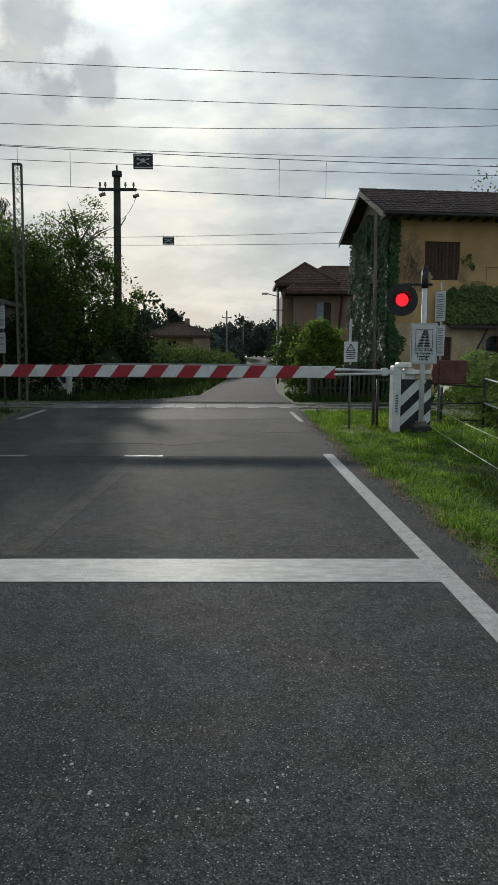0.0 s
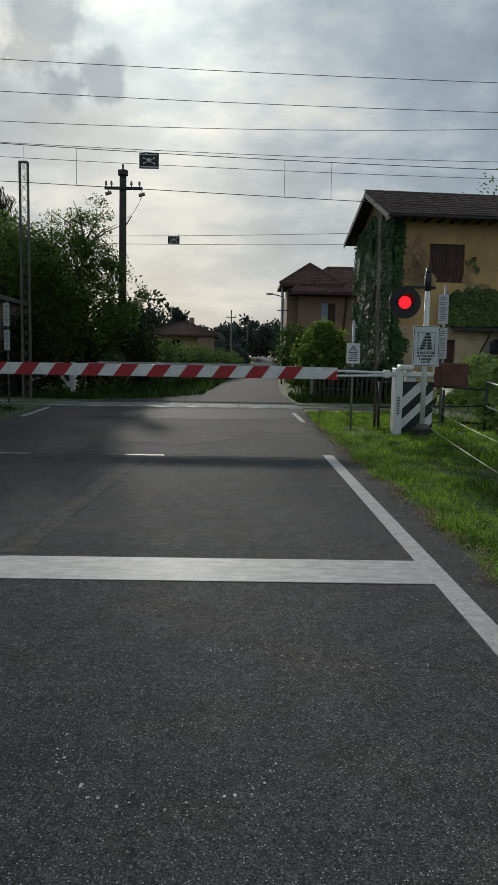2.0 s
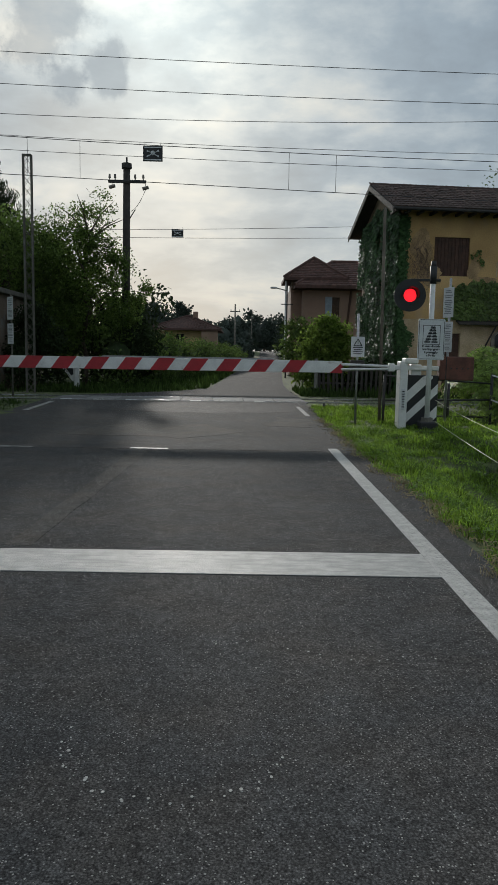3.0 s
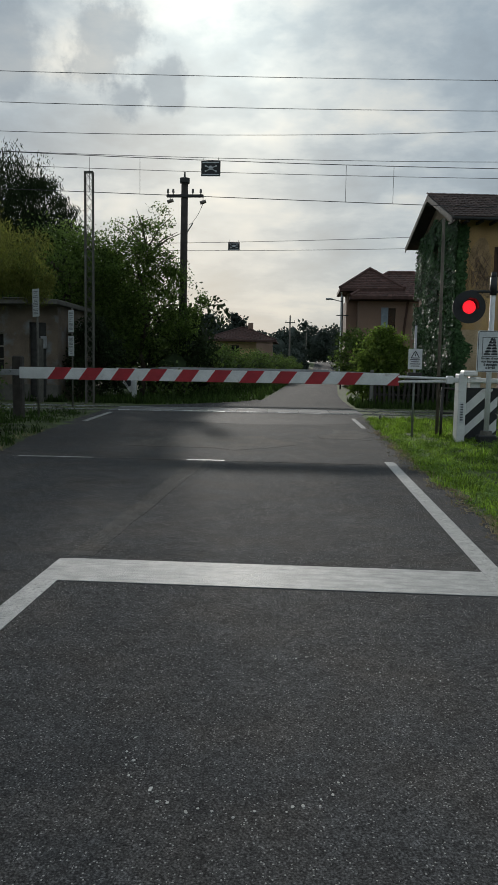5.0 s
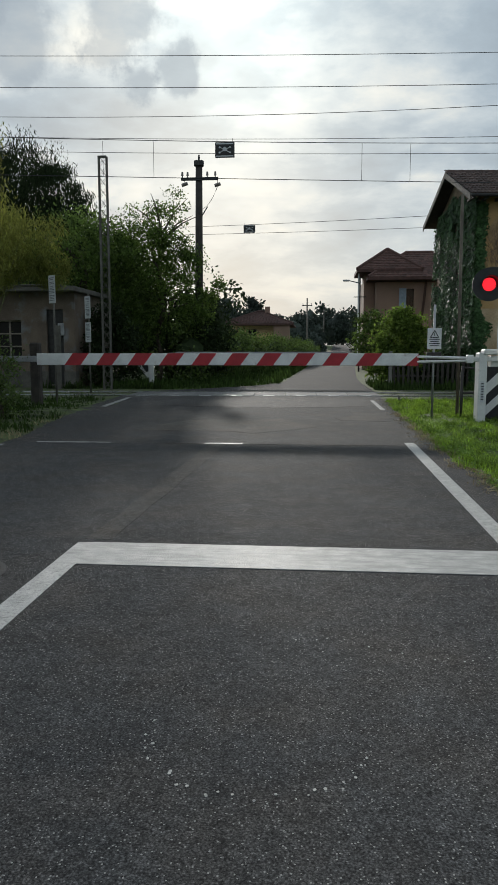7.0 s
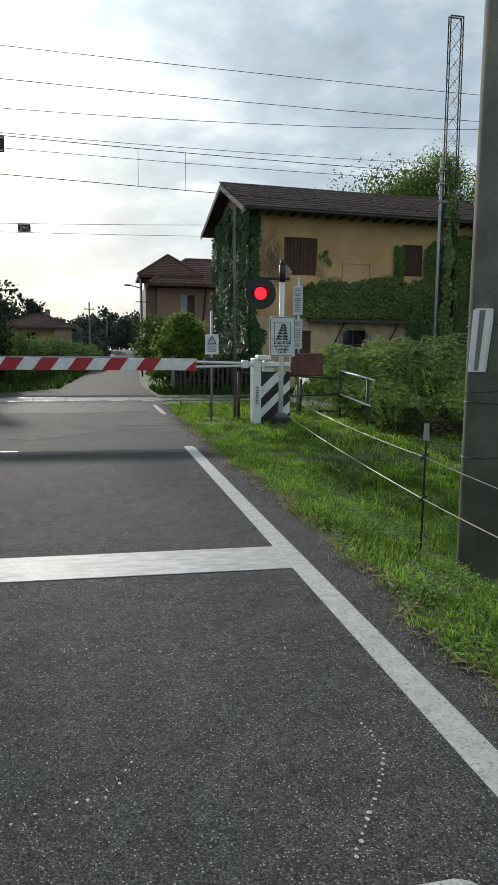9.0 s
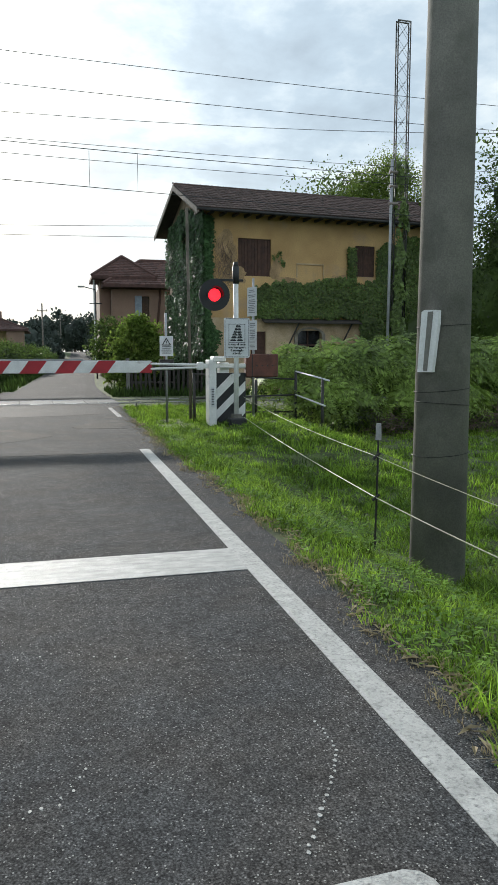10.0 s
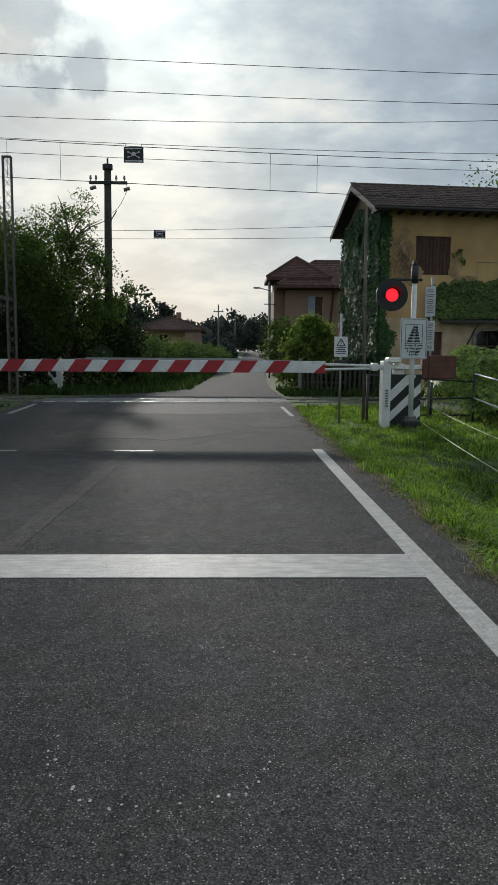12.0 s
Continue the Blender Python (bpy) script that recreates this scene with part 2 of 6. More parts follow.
M = dict(
    road=asphalt("asphalt_worn", (0.062, 0.0625, 0.0645), (0.088, 0.0875, 0.0875), 0.92),
    road_far=asphalt("asphalt_pale", (0.048, 0.049, 0.051), (0.066, 0.067, 0.069), 0.92),
    road_strip=asphalt("asphalt_dark", (0.058, 0.058, 0.060), (0.076, 0.075, 0.076), 0.85),
    paint=material("road_paint", (0.47, 0.462, 0.44), 0.65, var=0.17, scale=11, fine=150, bump=0.4, stain=(55, 0.50, 0.74, (0.15, 0.145, 0.14))),
    paint_bar=material("road_paint_rolled", (0.44, 0.435, 0.415), 0.65, var=0.2, scale=9, fine=150, bump=0.4, stain=(8, 0.46, 0.76, (0.24, 0.235, 0.23)), stretch=(0.5, 2.6, 1.0)),
    paint_worn=material("road_paint_worn", (0.30, 0.30, 0.29), 0.6, var=0.3, scale=4, fine=170, bump=0.2, stain=(10, 0.45, 0.62, (0.07, 0.07, 0.07))),
    soil=material("soil_and_turf", (0.040, 0.056, 0.017), 0.95, var=0.5, scale=3.3, fine=45, bump=0.9, tint=(0.07, 0.095, 0.026)),
    dirt=material("edge_dirt", (0.16, 0.14, 0.10), 0.95, var=0.4, scale=4, fine=80, bump=0.6),
    grass=material("grass_blade", (0.125, 0.245, 0.022), 0.6, var=0.42, scale=2.2, fine=9, bump=0, tint=(0.20, 0.315, 0.034), island=0.75, translucent=0.5),
    # darker copy of the grass, with the shade put into its colour
    grass_shaded=material("shaded_grass", (0.045, 0.080, 0.018), 0.75, spec=0.2, var=0.4, scale=0.7, fine=6, bump=0, island=0.5, translucent=0.4),
    dry=material("dry_grass", (0.33, 0.27, 0.16), 0.8, var=0.3, scale=3, fine=30, bump=0, island=0.3, translucent=0.2),
    ballast=material("ballast_stone", (0.17, 0.155, 0.14), 0.9, var=0.4, scale=9, fine=50, bump=0.5, island=0.35),
    rail=material("rail_steel", (0.42, 0.42, 0.43), 0.22, 1.0, var=0.15, scale=4, fine=80, bump=0.05),
    rust=material("rusty_steel", (0.16, 0.085, 0.05), 0.8, 0.3, var=0.35, scale=8, fine=70, bump=0.3),
    panel=material("crossing_panel", (0.14, 0.14, 0.138), 0.85, spec=0.2, var=0.3, scale=4, fine=90, bump=0.3, each=0.2),
    concrete=material("weathered_concrete", (0.195, 0.19, 0.172), 0.88, var=0.26, scale=2.0, fine=85, bump=0.2, tint=(0.205, 0.198, 0.175), stain=(3.0, 0.50, 0.80, (0.11, 0.115, 0.095))),
    concrete_dark=material("dark_concrete", (0.12, 0.115, 0.10), 0.9, var=0.3, scale=4, fine=50, bump=0.4),
    stucco=material("ochre_stucco", (0.52, 0.32, 0.135), 0.92, var=0.16, scale=0.7, fine=26, bump=0.3, tint=(0.56, 0.37, 0.17), stain=(0.9, 0.54, 0.70, (0.44, 0.31, 0.20))),
    stucco_bare=material("bare_plaster", (0.34, 0.255, 0.17), 0.95, var=0.28, scale=2.5, fine=30, bump=0.5),
    stucco_patch=material("worn_plaster", (0.42, 0.28, 0.15), 0.95, var=0.3, scale=3.0, fine=30, bump=0.5),
    stucco_low=material("faded_plaster", (0.50, 0.35, 0.19), 0.95, var=0.22, scale=1.5, fine=26, bump=0.4, tint=(0.52, 0.40, 0.27)),
    stucco_pink=material("pale_salmon_stucco", (0.28, 0.185, 0.140), 0.92, var=0.12, scale=1.0, fine=20, bump=0.2),
    # grime and stains, with the shade of the overhanging bamboo put into the base
    stucco_grey=material("grimy_shaded_plaster", (0.16, 0.125, 0.095), 0.95, var=0.3, scale=1.3, fine=30, bump=0.4, stain=(1.6, 0.52, 0.7, (0.21, 0.225, 0.235))),
    stucco_cream=material("cream_stucco", (0.50, 0.36, 0.20), 0.92, var=0.1, scale=1.0, fine=20, bump=0.2),
    stone=material("stone_trim", (0.27, 0.24, 0.20), 0.9, var=0.25, scale=5, fine=50, bump=0.4),
    tile=material("terracotta_tile", (0.072, 0.047, 0.040), 0.85, var=0.35, scale=6, fine=60, bump=0.3, each=0.35, island=0.35),
    tile_red=material("red_roof_tile", (0.085, 0.045, 0.038), 0.85, var=0.3, scale=5, fine=60, bump=0.3, each=0.3, island=0.3),
    wood_brown=material("brown_shutter_wood", (0.075, 0.037, 0.026), 0.75, var=0.3, scale=7, fine=60, bump=0.3, each=0.15),
    wood_grey=material("weathered_wood", (0.17, 0.155, 0.135), 0.9, var=0.35, scale=6, fine=70, bump=0.5, each=0.2),
    wood_dark=material("creosoted_wood", (0.050, 0.043, 0.038), 0.9, var=0.3, scale=6, fine=60, bump=0.4),
    blue=material("pale_blue_paint", (0.25, 0.31, 0.37), 0.7, var=0.2, scale=5, fine=50, bump=0.2),
    black=material("black_paint", (0.018, 0.019, 0.021), 0.55, var=0.3, scale=6, fine=60, bump=0.1),
    iron=material("dark_iron", (0.045, 0.044, 0.043), 0.55, 0.5, var=0.3, scale=8, fine=80, bump=0.2),
    white=material("white_enamel", (0.72, 0.73, 0.72), 0.45, var=0.10, scale=5, fine=60, bump=0.08, stain=(7, 0.6, 0.82, (0.35, 0.31, 0.26))),
    white_sign=material("white_sign_face", (0.62, 0.64, 0.66), 0.45, var=0.07, scale=5, fine=40, bump=0.0),
    red=material("red_reflective", (0.38, 0.018, 0.028), 0.4, var=0.15, scale=6, fine=60, bump=0.03),
    galv=material("galvanised_steel", (0.36, 0.37, 0.38), 0.5, 0.7, var=0.2, scale=7, fine=60, bump=0.1),
    grey_alu=material("grey_painted_metal", (0.33, 0.34, 0.35), 0.5, 0.2, var=0.15, scale=5, fine=60, bump=0.05),
    brown_box=material("rust_brown_paint", (0.115, 0.043, 0.030), 0.65, var=0.3, scale=6, fine=60, bump=0.2),
    ink=material("black_ink", (0.02, 0.022, 0.026), 0.6, var=0.1, scale=6, fine=60, bump=0),
    ink_faint=material("faded_ink", (0.22, 0.23, 0.25), 0.6, var=0.1, scale=6, fine=60, bump=0),
    bark=material("bark", (0.075, 0.060, 0.045), 0.95, var=0.4, scale=7, fine=50, bump=0.8),
    cane=material("bamboo_cane", (0.12, 0.13, 0.05), 0.6, var=0.3, scale=5, fine=40, bump=0.1),
    leaf=material("broad_leaf", (0.085, 0.135, 0.030), 0.5, var=0.3, scale=0.9, fine=5, bump=0, island=0.55, translucent=0.5),
    leaf_mid=material("sunlit_leaf", (0.100, 0.160, 0.034), 0.55, spec=0.35, var=0.3, scale=0.9, fine=5, bump=0, island=0.55, translucent=0.5),
    leaf_light=material("light_leaf", (0.16, 0.235, 0.045), 0.6, spec=0.3, var=0.3, scale=0.9, fine=5, bump=0, island=0.5, translucent=0.5),
    # dark foliage; shade under the bamboo and inside the hedge is put into it
    leaf_dark_shaded=material("dark_shaded_leaf", (0.026, 0.042, 0.016), 0.75, spec=0.15, var=0.3, scale=0.6, fine=5, bump=0, island=0.4, translucent=0.18),
    # distance haze is put into this colour as a bluish lift
    leaf_far_haze=material("hazy_far_foliage", (0.050, 0.070, 0.055), 0.7, var=0.3, scale=0.3, fine=3, bump=0, island=0.4, translucent=0.15),
    leaf_bamboo=material("bamboo_leaf", (0.185, 0.205, 0.045), 0.6, spec=0.25, var=0.3, scale=0.7, fine=5, bump=0, island=0.4, translucent=0.40),
    ivy=material("ivy_leaf", (0.050, 0.105, 0.036), 0.55, var=0.3, scale=1.2, fine=8, bump=0, spec=0.22, island=0.45, translucent=0.15),
    ivy_front=material("creeper_leaf", (0.100, 0.155, 0.034), 0.5, var=0.3, scale=1.0, fine=8, bump=0, island=0.45, translucent=0.2),
    glass=material("dark_window_glass", (0.012, 0.013, 0.015), 0.12, var=0.1, scale=2, fine=9, bump=0),
    void=material("dark_interior", (0.018, 0.016, 0.014), 0.95, var=0.2, scale=2, fine=20, bump=0.1),
    porcelain=material("insulator", (0.20, 0.17, 0.15), 0.2, var=0.2, scale=9, fine=50, bump=0),
    wire=material("copper_wire", (0.045, 0.045, 0.05), 0.5, 0.6, var=0.1, scale=1, fine=10, bump=0),
    tape=material("fence_tape", (0.46, 0.47, 0.32), 0.6, var=0.1, scale=4, fine=60, bump=0.05),
    fern=material("fern_leaf", (0.17, 0.265, 0.05), 0.5, spec=0.4, var=0.3, scale=0.9, fine=5, bump=0, tint=(0.21, 0.30, 0.06), island=0.5, translucent=0.4),
    clover=material("verge_herb_leaf", (0.11, 0.235, 0.030), 0.55, var=0.3, scale=1.6, fine=9, bump=0, tint=(0.17, 0.29, 0.04), island=0.5, translucent=0.45),
    twig=material("dead_twig", (0.15, 0.105, 0.088), 0.9, var=0.35, scale=3, fine=30, bump=0.2, island=0.4),
    pole_wood=material("weathered_pole_wood", (0.115, 0.10, 0.078), 0.9, var=0.3, scale=4, fine=60, bump=0.4),
    lamp_red=glowing("red_signal_light", (1.0, 0.02, 0.035), 1.6),
)

# ---------------------------------------------------------------- builders


def part(name, bm, mt, parent=None, label="", smooth=False):
    """Links a bmesh as ONE mesh object, under a thing or a part."""
    me = bpy.data.meshes.new(name)
    bm.normal_update()
    bm.to_mesh(me)
    bm.free()
    if smooth:
        me.shade_smooth()
    me.materials.append(M[mt])
    ob = new(name, me)
    if parent:
        ob.parent = parent
    if label:
        ob["label"] = label
    return ob


def thing(name, at, label, category, group="", kind="", rz=0):
    ob = new(name)
    ob.empty_display_size = 0.2
    ob.matrix_basis = pose(*at, 0, 0, rz)
    return tagged(ob, label, category, group, kind)


def bms():
    return bmesh.new()


def box(bm, lo, hi, bevel=0.0, turn=None):
    """A box between two corners, its edges rounded a little."""
    m = Matrix.Translation([(a + b) / 2 for a, b in zip(lo, hi)])
    if turn:
        m = m @ turn
    m = m @ Matrix.Diagonal((*[abs(b - a) for a, b in zip(lo, hi)], 1))
    r = bmesh.ops.create_cube(bm, size=1, matrix=m)
    if bevel:
        es = list({e for v in r["verts"] for e in v.link_edges})
        bmesh.ops.bevel(bm, geom=es, offset=bevel, segments=1, affect="EDGES", clamp_overlap=True)
    return bm


def tube(bm, p0, p1, r0, r1=None, seg=10, caps=True):
    """A tapered round bar from p0 to p1."""
    p0, p1 = Vector(p0), Vector(p1)
    r1 = r0 if r1 is None else r1
    q = (p1 - p0).to_track_quat("Z", "Y").to_matrix().to_4x4()
    bmesh.ops.create_cone(bm, cap_ends=caps, segments=seg, radius1=r0, radius2=r1, depth=(p1 - p0).length,
                          matrix=Matrix.Translation((p0 + p1) / 2) @ q)
    return bm


def chain(bm, pts, r, seg=6):
    """One continuous round strand along a line of points."""
    pts = [Vector(p) for p in pts]
    last = None
    for i, p in enumerate(pts):
        d = (pts[min(i + 1, len(pts) - 1)] - pts[max(i - 1, 0)]).normalized()
        a = d.cross(Vector((0.13, 0.31, 1.0)) if abs(d.z) < 0.9 else Vector((1, 0, 0))).normalized()
        b = d.cross(a)
        ring = [bm.verts.new(p + (a * math.cos(6.2832 * k / seg) + b * math.sin(6.2832 * k / seg)) * r) for k in range(seg)]
        if last:
            for k in range(seg):
                bm.faces.new((last[k], last[(k + 1) % seg], ring[(k + 1) % seg], ring[k]))
        else:
            bm.faces.new(ring[::-1])
        last = ring
    bm.faces.new(last)
    return bm


def prism(bm, poly, lo, hi, axis="z"):
    """A polygon of (a, b) points swept from lo to hi along an axis."""
    def put(a, b, c):
        return {"z": (a, b, c), "y": (a, c, b), "x": (c, a, b)}[axis]
    A = [bm.verts.new(put(a, b, lo)) for a, b in poly]
    B = [bm.verts.new(put(a, b, hi)) for a, b in poly]
    bm.faces.new(A)
    bm.faces.new(B)
    n = len(poly)
    for i in range(n):
        bm.faces.new((A[i], A[(i + 1) % n], B[(i + 1) % n], B[i]))
    bmesh.ops.recalc_face_normals(bm, faces=bm.faces)
    return bm


def raw(name, verts, faces, mt, parent=None, label=""):
    me = bpy.data.meshes.new(name)
    me.from_pydata(verts, [], faces)
    me.materials.append(M[mt])
    ob = new(name, me)
    if parent:
        ob.parent = parent
    if label:
        ob["label"] = label
    return ob


def ss(v, a, b):
    t = np.clip((v - a) / (b - a), 0, 1)
    return t * t * (3 - 2 * t)


def gz(x, y):
    """Height of the natural ground."""
    x, y = np.asarray(x, float), np.asarray(y, float)
    drop = 0.60 * ss(x, 1.75, 3.4) * (1 - ss(y, 8.0, 12.5))
    drop2 = 0.5 * ss(x, 4.4, 5.8) * (1 - ss(y, 16.2, 17.6))
    left = 0.12 * ss(-x, 4.3, 5.4) * (1 - ss(y, 14, 17))
    rise = 2.2 * ss(y, 78, 138)
    return rise - np.maximum(drop, drop2) + left * 0.6 - 0.02


def crown(name, blobs, n, size, mt, parent=None, seed=1, aspect=2.2, droop=0.0, clumps=60, spread=0.28, label="", shell=0.55):
    """Leaves in clumps inside ellipsoids, each leaf a small folded blade."""
    rs = np.random.RandomState(seed)
    bl = np.array(blobs, float)
    wts = (bl[:, 3] * bl[:, 4] * bl[:, 5]) ** 0.67
    wts /= wts.sum()
    k = rs.choice(len(bl), clumps, p=wts)
    d = rs.normal(size=(clumps, 3))
    d /= np.linalg.norm(d, axis=1)[:, None]
    rad = shell + (1 - shell) * rs.rand(clumps)
    cc = bl[k, :3] + d * rad[:, None] * bl[k, 3:]
    cs = (bl[k, 3:].min(axis=1)) * spread * (0.6 + 0.8 * rs.rand(clumps))
    i = rs.randint(0, clumps, n)
    p = cc[i] + np.clip(rs.normal(size=(n, 3)), -1.7, 1.7) * cs[i][:, None] * np.array([1, 1, 0.75])
    ax = rs.normal(size=(n, 3))
    ax[:, 2] -= droop * 1.6
    ax /= np.linalg.norm(ax, axis=1)[:, None]
    side = np.cross(ax, rs.normal(size=(n, 3)))
    side /= np.linalg.norm(side, axis=1)[:, None] + 1e-9
    s = size * (0.6 + 0.8 * rs.rand(n))[:, None]
    v = np.empty((n, 4, 3))
    nor = np.cross(ax, side)
    v[:, 0] = p
    v[:, 1] = p + ax * s * 0.5 + side * s * 0.5 / aspect + nor * s * 0.08
    v[:, 2] = p + ax * s
    v[:, 3] = p + ax * s * 0.5 - side * s * 0.5 / aspect + nor * s * 0.08
    f = np.arange(n * 4).reshape(n, 4)
    return raw(name, v.reshape(-1, 3).tolist(), f.tolist(), mt, parent, label)


def trunk(bm, base, top, r, seed=0, limbs=6, reach=1.2, seg=8):
    """A bent, tapered trunk with limbs."""
    rn = random.Random(seed)
    b, t = Vector(base), Vector(top)
    pts = [b.lerp(t, i / 6) + Vector((rn.uniform(-1, 1), rn.uniform(-1, 1), 0)) * (0.06 * (t - b).length * (0 < i < 6)) for i in range(7)]
    for i in range(6):
        tube(bm, pts[i], pts[i + 1], r * (1 - i * 0.14), r * (1 - (i + 1) * 0.14), seg)
    for j in range(limbs):
        u = rn.uniform(0.3, 0.95)
        s = b.lerp(t, u)
        a = rn.uniform(0, 6.28)
        e = s + Vector((math.cos(a), math.sin(a), rn.uniform(0.3, 0.9))) * reach * rn.uniform(0.6, 1.2)
        mid = s.lerp(e, 0.5) + Vector((0, 0, 0.12 * reach))
        tube(bm, s, mid, r * 0.35, r * 0.22, 6)
        tube(bm, mid, e, r * 0.22, r * 0.06, 6)
    return bm


def tree(name, at, top, blobs, n, size, mt, label, seed=1, grow=1.0, r=0.12, droop=0.0, aspect=2.2, clumps=80, spread=0.28, limbs=8, reach=1.4, shell=0.55, category="tree"):
    th = thing(name, (at[0], at[1], at[2]), label, category)
    loc = [(b[0] - at[0], b[1] - at[1], b[2] - at[2], *b[3:]) for b in blobs]
    part("trunk", trunk(bms(), (0, 0, -0.1), (top[0] - at[0], top[1] - at[1], top[2] - at[2]), r, seed, limbs, reach), "bark", th, smooth=True)
    crown("crown", loc, n, size, mt, th, seed, aspect, droop, clumps, spread, shell=shell)
    th.scale = (grow, grow, grow)
    return th

# ---------------------------------------------------------------- ground, road, track


def build_ground():
    xs = np.concatenate([[-1500, -500, -200, -90, -50], np.arange(-34, -8, 2.0), np.arange(-8, 14, 0.35), np.arange(14, 40, 2.0), [50, 90, 200, 500, 1500]])
    ys = np.concatenate([[-1500, -400, -120, -40, -15, -6], np.arange(-3, 30, 0.4), np.arange(30, 140, 3.0), [170, 260, 500, 1500]])
    X, Y = np.meshgrid(xs, ys)
    Z = gz(X, Y)
    rs = np.random.RandomState(3)
    rough = ((X > 1.9) | (X < -4.3)) & (Y < 18) & (Y > -3) & (np.abs(X) < 14)
    Z = Z + rough * rs.uniform(-0.02, 0.03, Z.shape)
    nx = len(xs)
    faces = [(j * nx + i, j * nx + i + 1, (j + 1) * nx + i + 1, (j + 1) * nx + i) for j in range(len(ys) - 1) for i in range(nx - 1)]
    ob = raw("ground", np.stack([X, Y, Z], -1).reshape(-1, 3).tolist(), faces, "soil")
    ob.data.shade_smooth()
    tagged(ob, "grassy earth ground round the level crossing", "ground", kind="structure")


def strip(name, rows, mt, z=0.0, thick=0.06, seed=0, jag=0.0, follow=False):
    """A paved strip from rows (y, left x, right x), with ragged edges and thickness."""
    rn = random.Random(seed)
    ys = []
    for (y0, l0, r0), (y1, l1, r1) in zip(rows, rows[1:]):
        n = max(1, int((y1 - y0) / (0.25 if y1 < 30 else 2.5)))
        ys += [(y0 + (y1 - y0) * i / n, l0 + (l1 - l0) * i / n, r0 + (r1 - r0) * i / n) for i in range(n)]
    ys.append(rows[-1])
    v, f = [], []
    for y, l, r in ys:
        zz = z + (float(gz(0, y)) + 0.02 if follow else 0)
        l2, r2 = l + rn.uniform(-jag, jag), r + rn.uniform(-jag, jag)
        v += [(l2, y, zz - thick), (l2, y, zz), (r2, y, zz), (r2, y, zz - thick)]
    for i in range(len(ys) - 1):
        a, b = i * 4, i * 4 + 4
        for k in range(3):
            f.append((a + k, a + k + 1, b + k + 1, b + k))
    return raw(name, v, f, mt)


build_ground()
tagged(strip("road", [(-30, -4.0, 1.66), (2, -3.98, 1.62), (8, -3.98, 1.66), (10.5, -4.05, 1.60), (12.5, -4.4, 1.62), (15.5, -4.8, 1.66), (20.1, -5.2, 1.75)], "road", jag=0.03),
       "worn dark grey asphalt road leading to the track", "road", kind="structure")
tagged(strip("road_beyond", [(22.09, -5.1, 1.80), (23.2, -4.0, 1.78), (25.5, -2.2, 1.75), (28, -1.25, 1.72), (34.5, -1.05, 1.85), (46, -0.85, 2.4), (58, -0.58, 3.0), (75, 0.5, 3.7), (93, 1.45, 4.45), (115, 2.3, 5.3), (140, 3.0, 6.2)],
             "road_far", follow=True, jag=0.04, seed=2), "pale narrow asphalt lane beyond the track", "road", kind="structure")


def marking(name, poly, mt, label, z=0.004):
    ob = part(name, prism(bms(), poly, z - 0.003, z), mt)
    return tagged(ob, label, "road marking", kind="structure")


marking("stop_line", [(-1.385, 4.40), (1.251, 4.40), (1.251, 4.885), (-1.25, 4.875), (-1.385, 4.86)], "paint_bar", "white stop line, slightly scuffed")
marking("edge_line", [(1.252, -6), (1.375, -6), (1.378, 4.0), (1.385, 10.16), (1.252, 10.16), (1.252, 4.0)], "paint", "white line along the edge of the lane")
marking("lane_line", [(-1.385, -6), (-1.248, -6), (-1.248, 4.399), (-1.385, 4.399)], "paint", "white line between the lanes")
marking("lettering_stroke", [(-0.95, 0.6), (-0.64, 0.6), (-0.61, 1.82), (-0.617, 1.86), (-0.635, 1.885), (-0.67, 1.90), (-0.95, 1.90)], "paint", "white stroke of worn road lettering")
marking("lettering_stroke", [(0.62, 0.6), (1.05, 0.6), (1.047, 1.79), (1.04, 1.835), (1.02, 1.868), (0.985, 1.883), (0.62, 1.868)], "paint", "white stroke of worn road lettering")
marking("opposite_edge_line", [(-3.98, 6.4), (-3.90, 6.4), (-3.93, 9.6), (-4.0, 9.6)], "paint_worn", "worn white line on the far road edge")
marking("old_cross_line", [(-3.6, 9.83), (-2.6, 9.85), (-2.6, 9.93), (-3.6, 9.91)], "paint_worn", "faded remains of an old cross line")
marking("old_cross_line", [(-1.35, 9.86), (-0.85, 9.86), (-0.85, 9.96), (-1.35, 9.95)], "paint_worn", "faded remains of an old cross line")
marking("crossing_edge_mark", [(1.40, 15.6), (1.50, 15.6), (1.48, 18.5), (1.39, 18.5)], "paint_worn", "worn white edge mark before the rails")
marking("crossing_edge_mark", [(-4.58, 16.0), (-4.44, 16.0), (-4.68, 19.1), (-4.80, 19.1)], "paint_worn", "worn white edge mark before the rails")


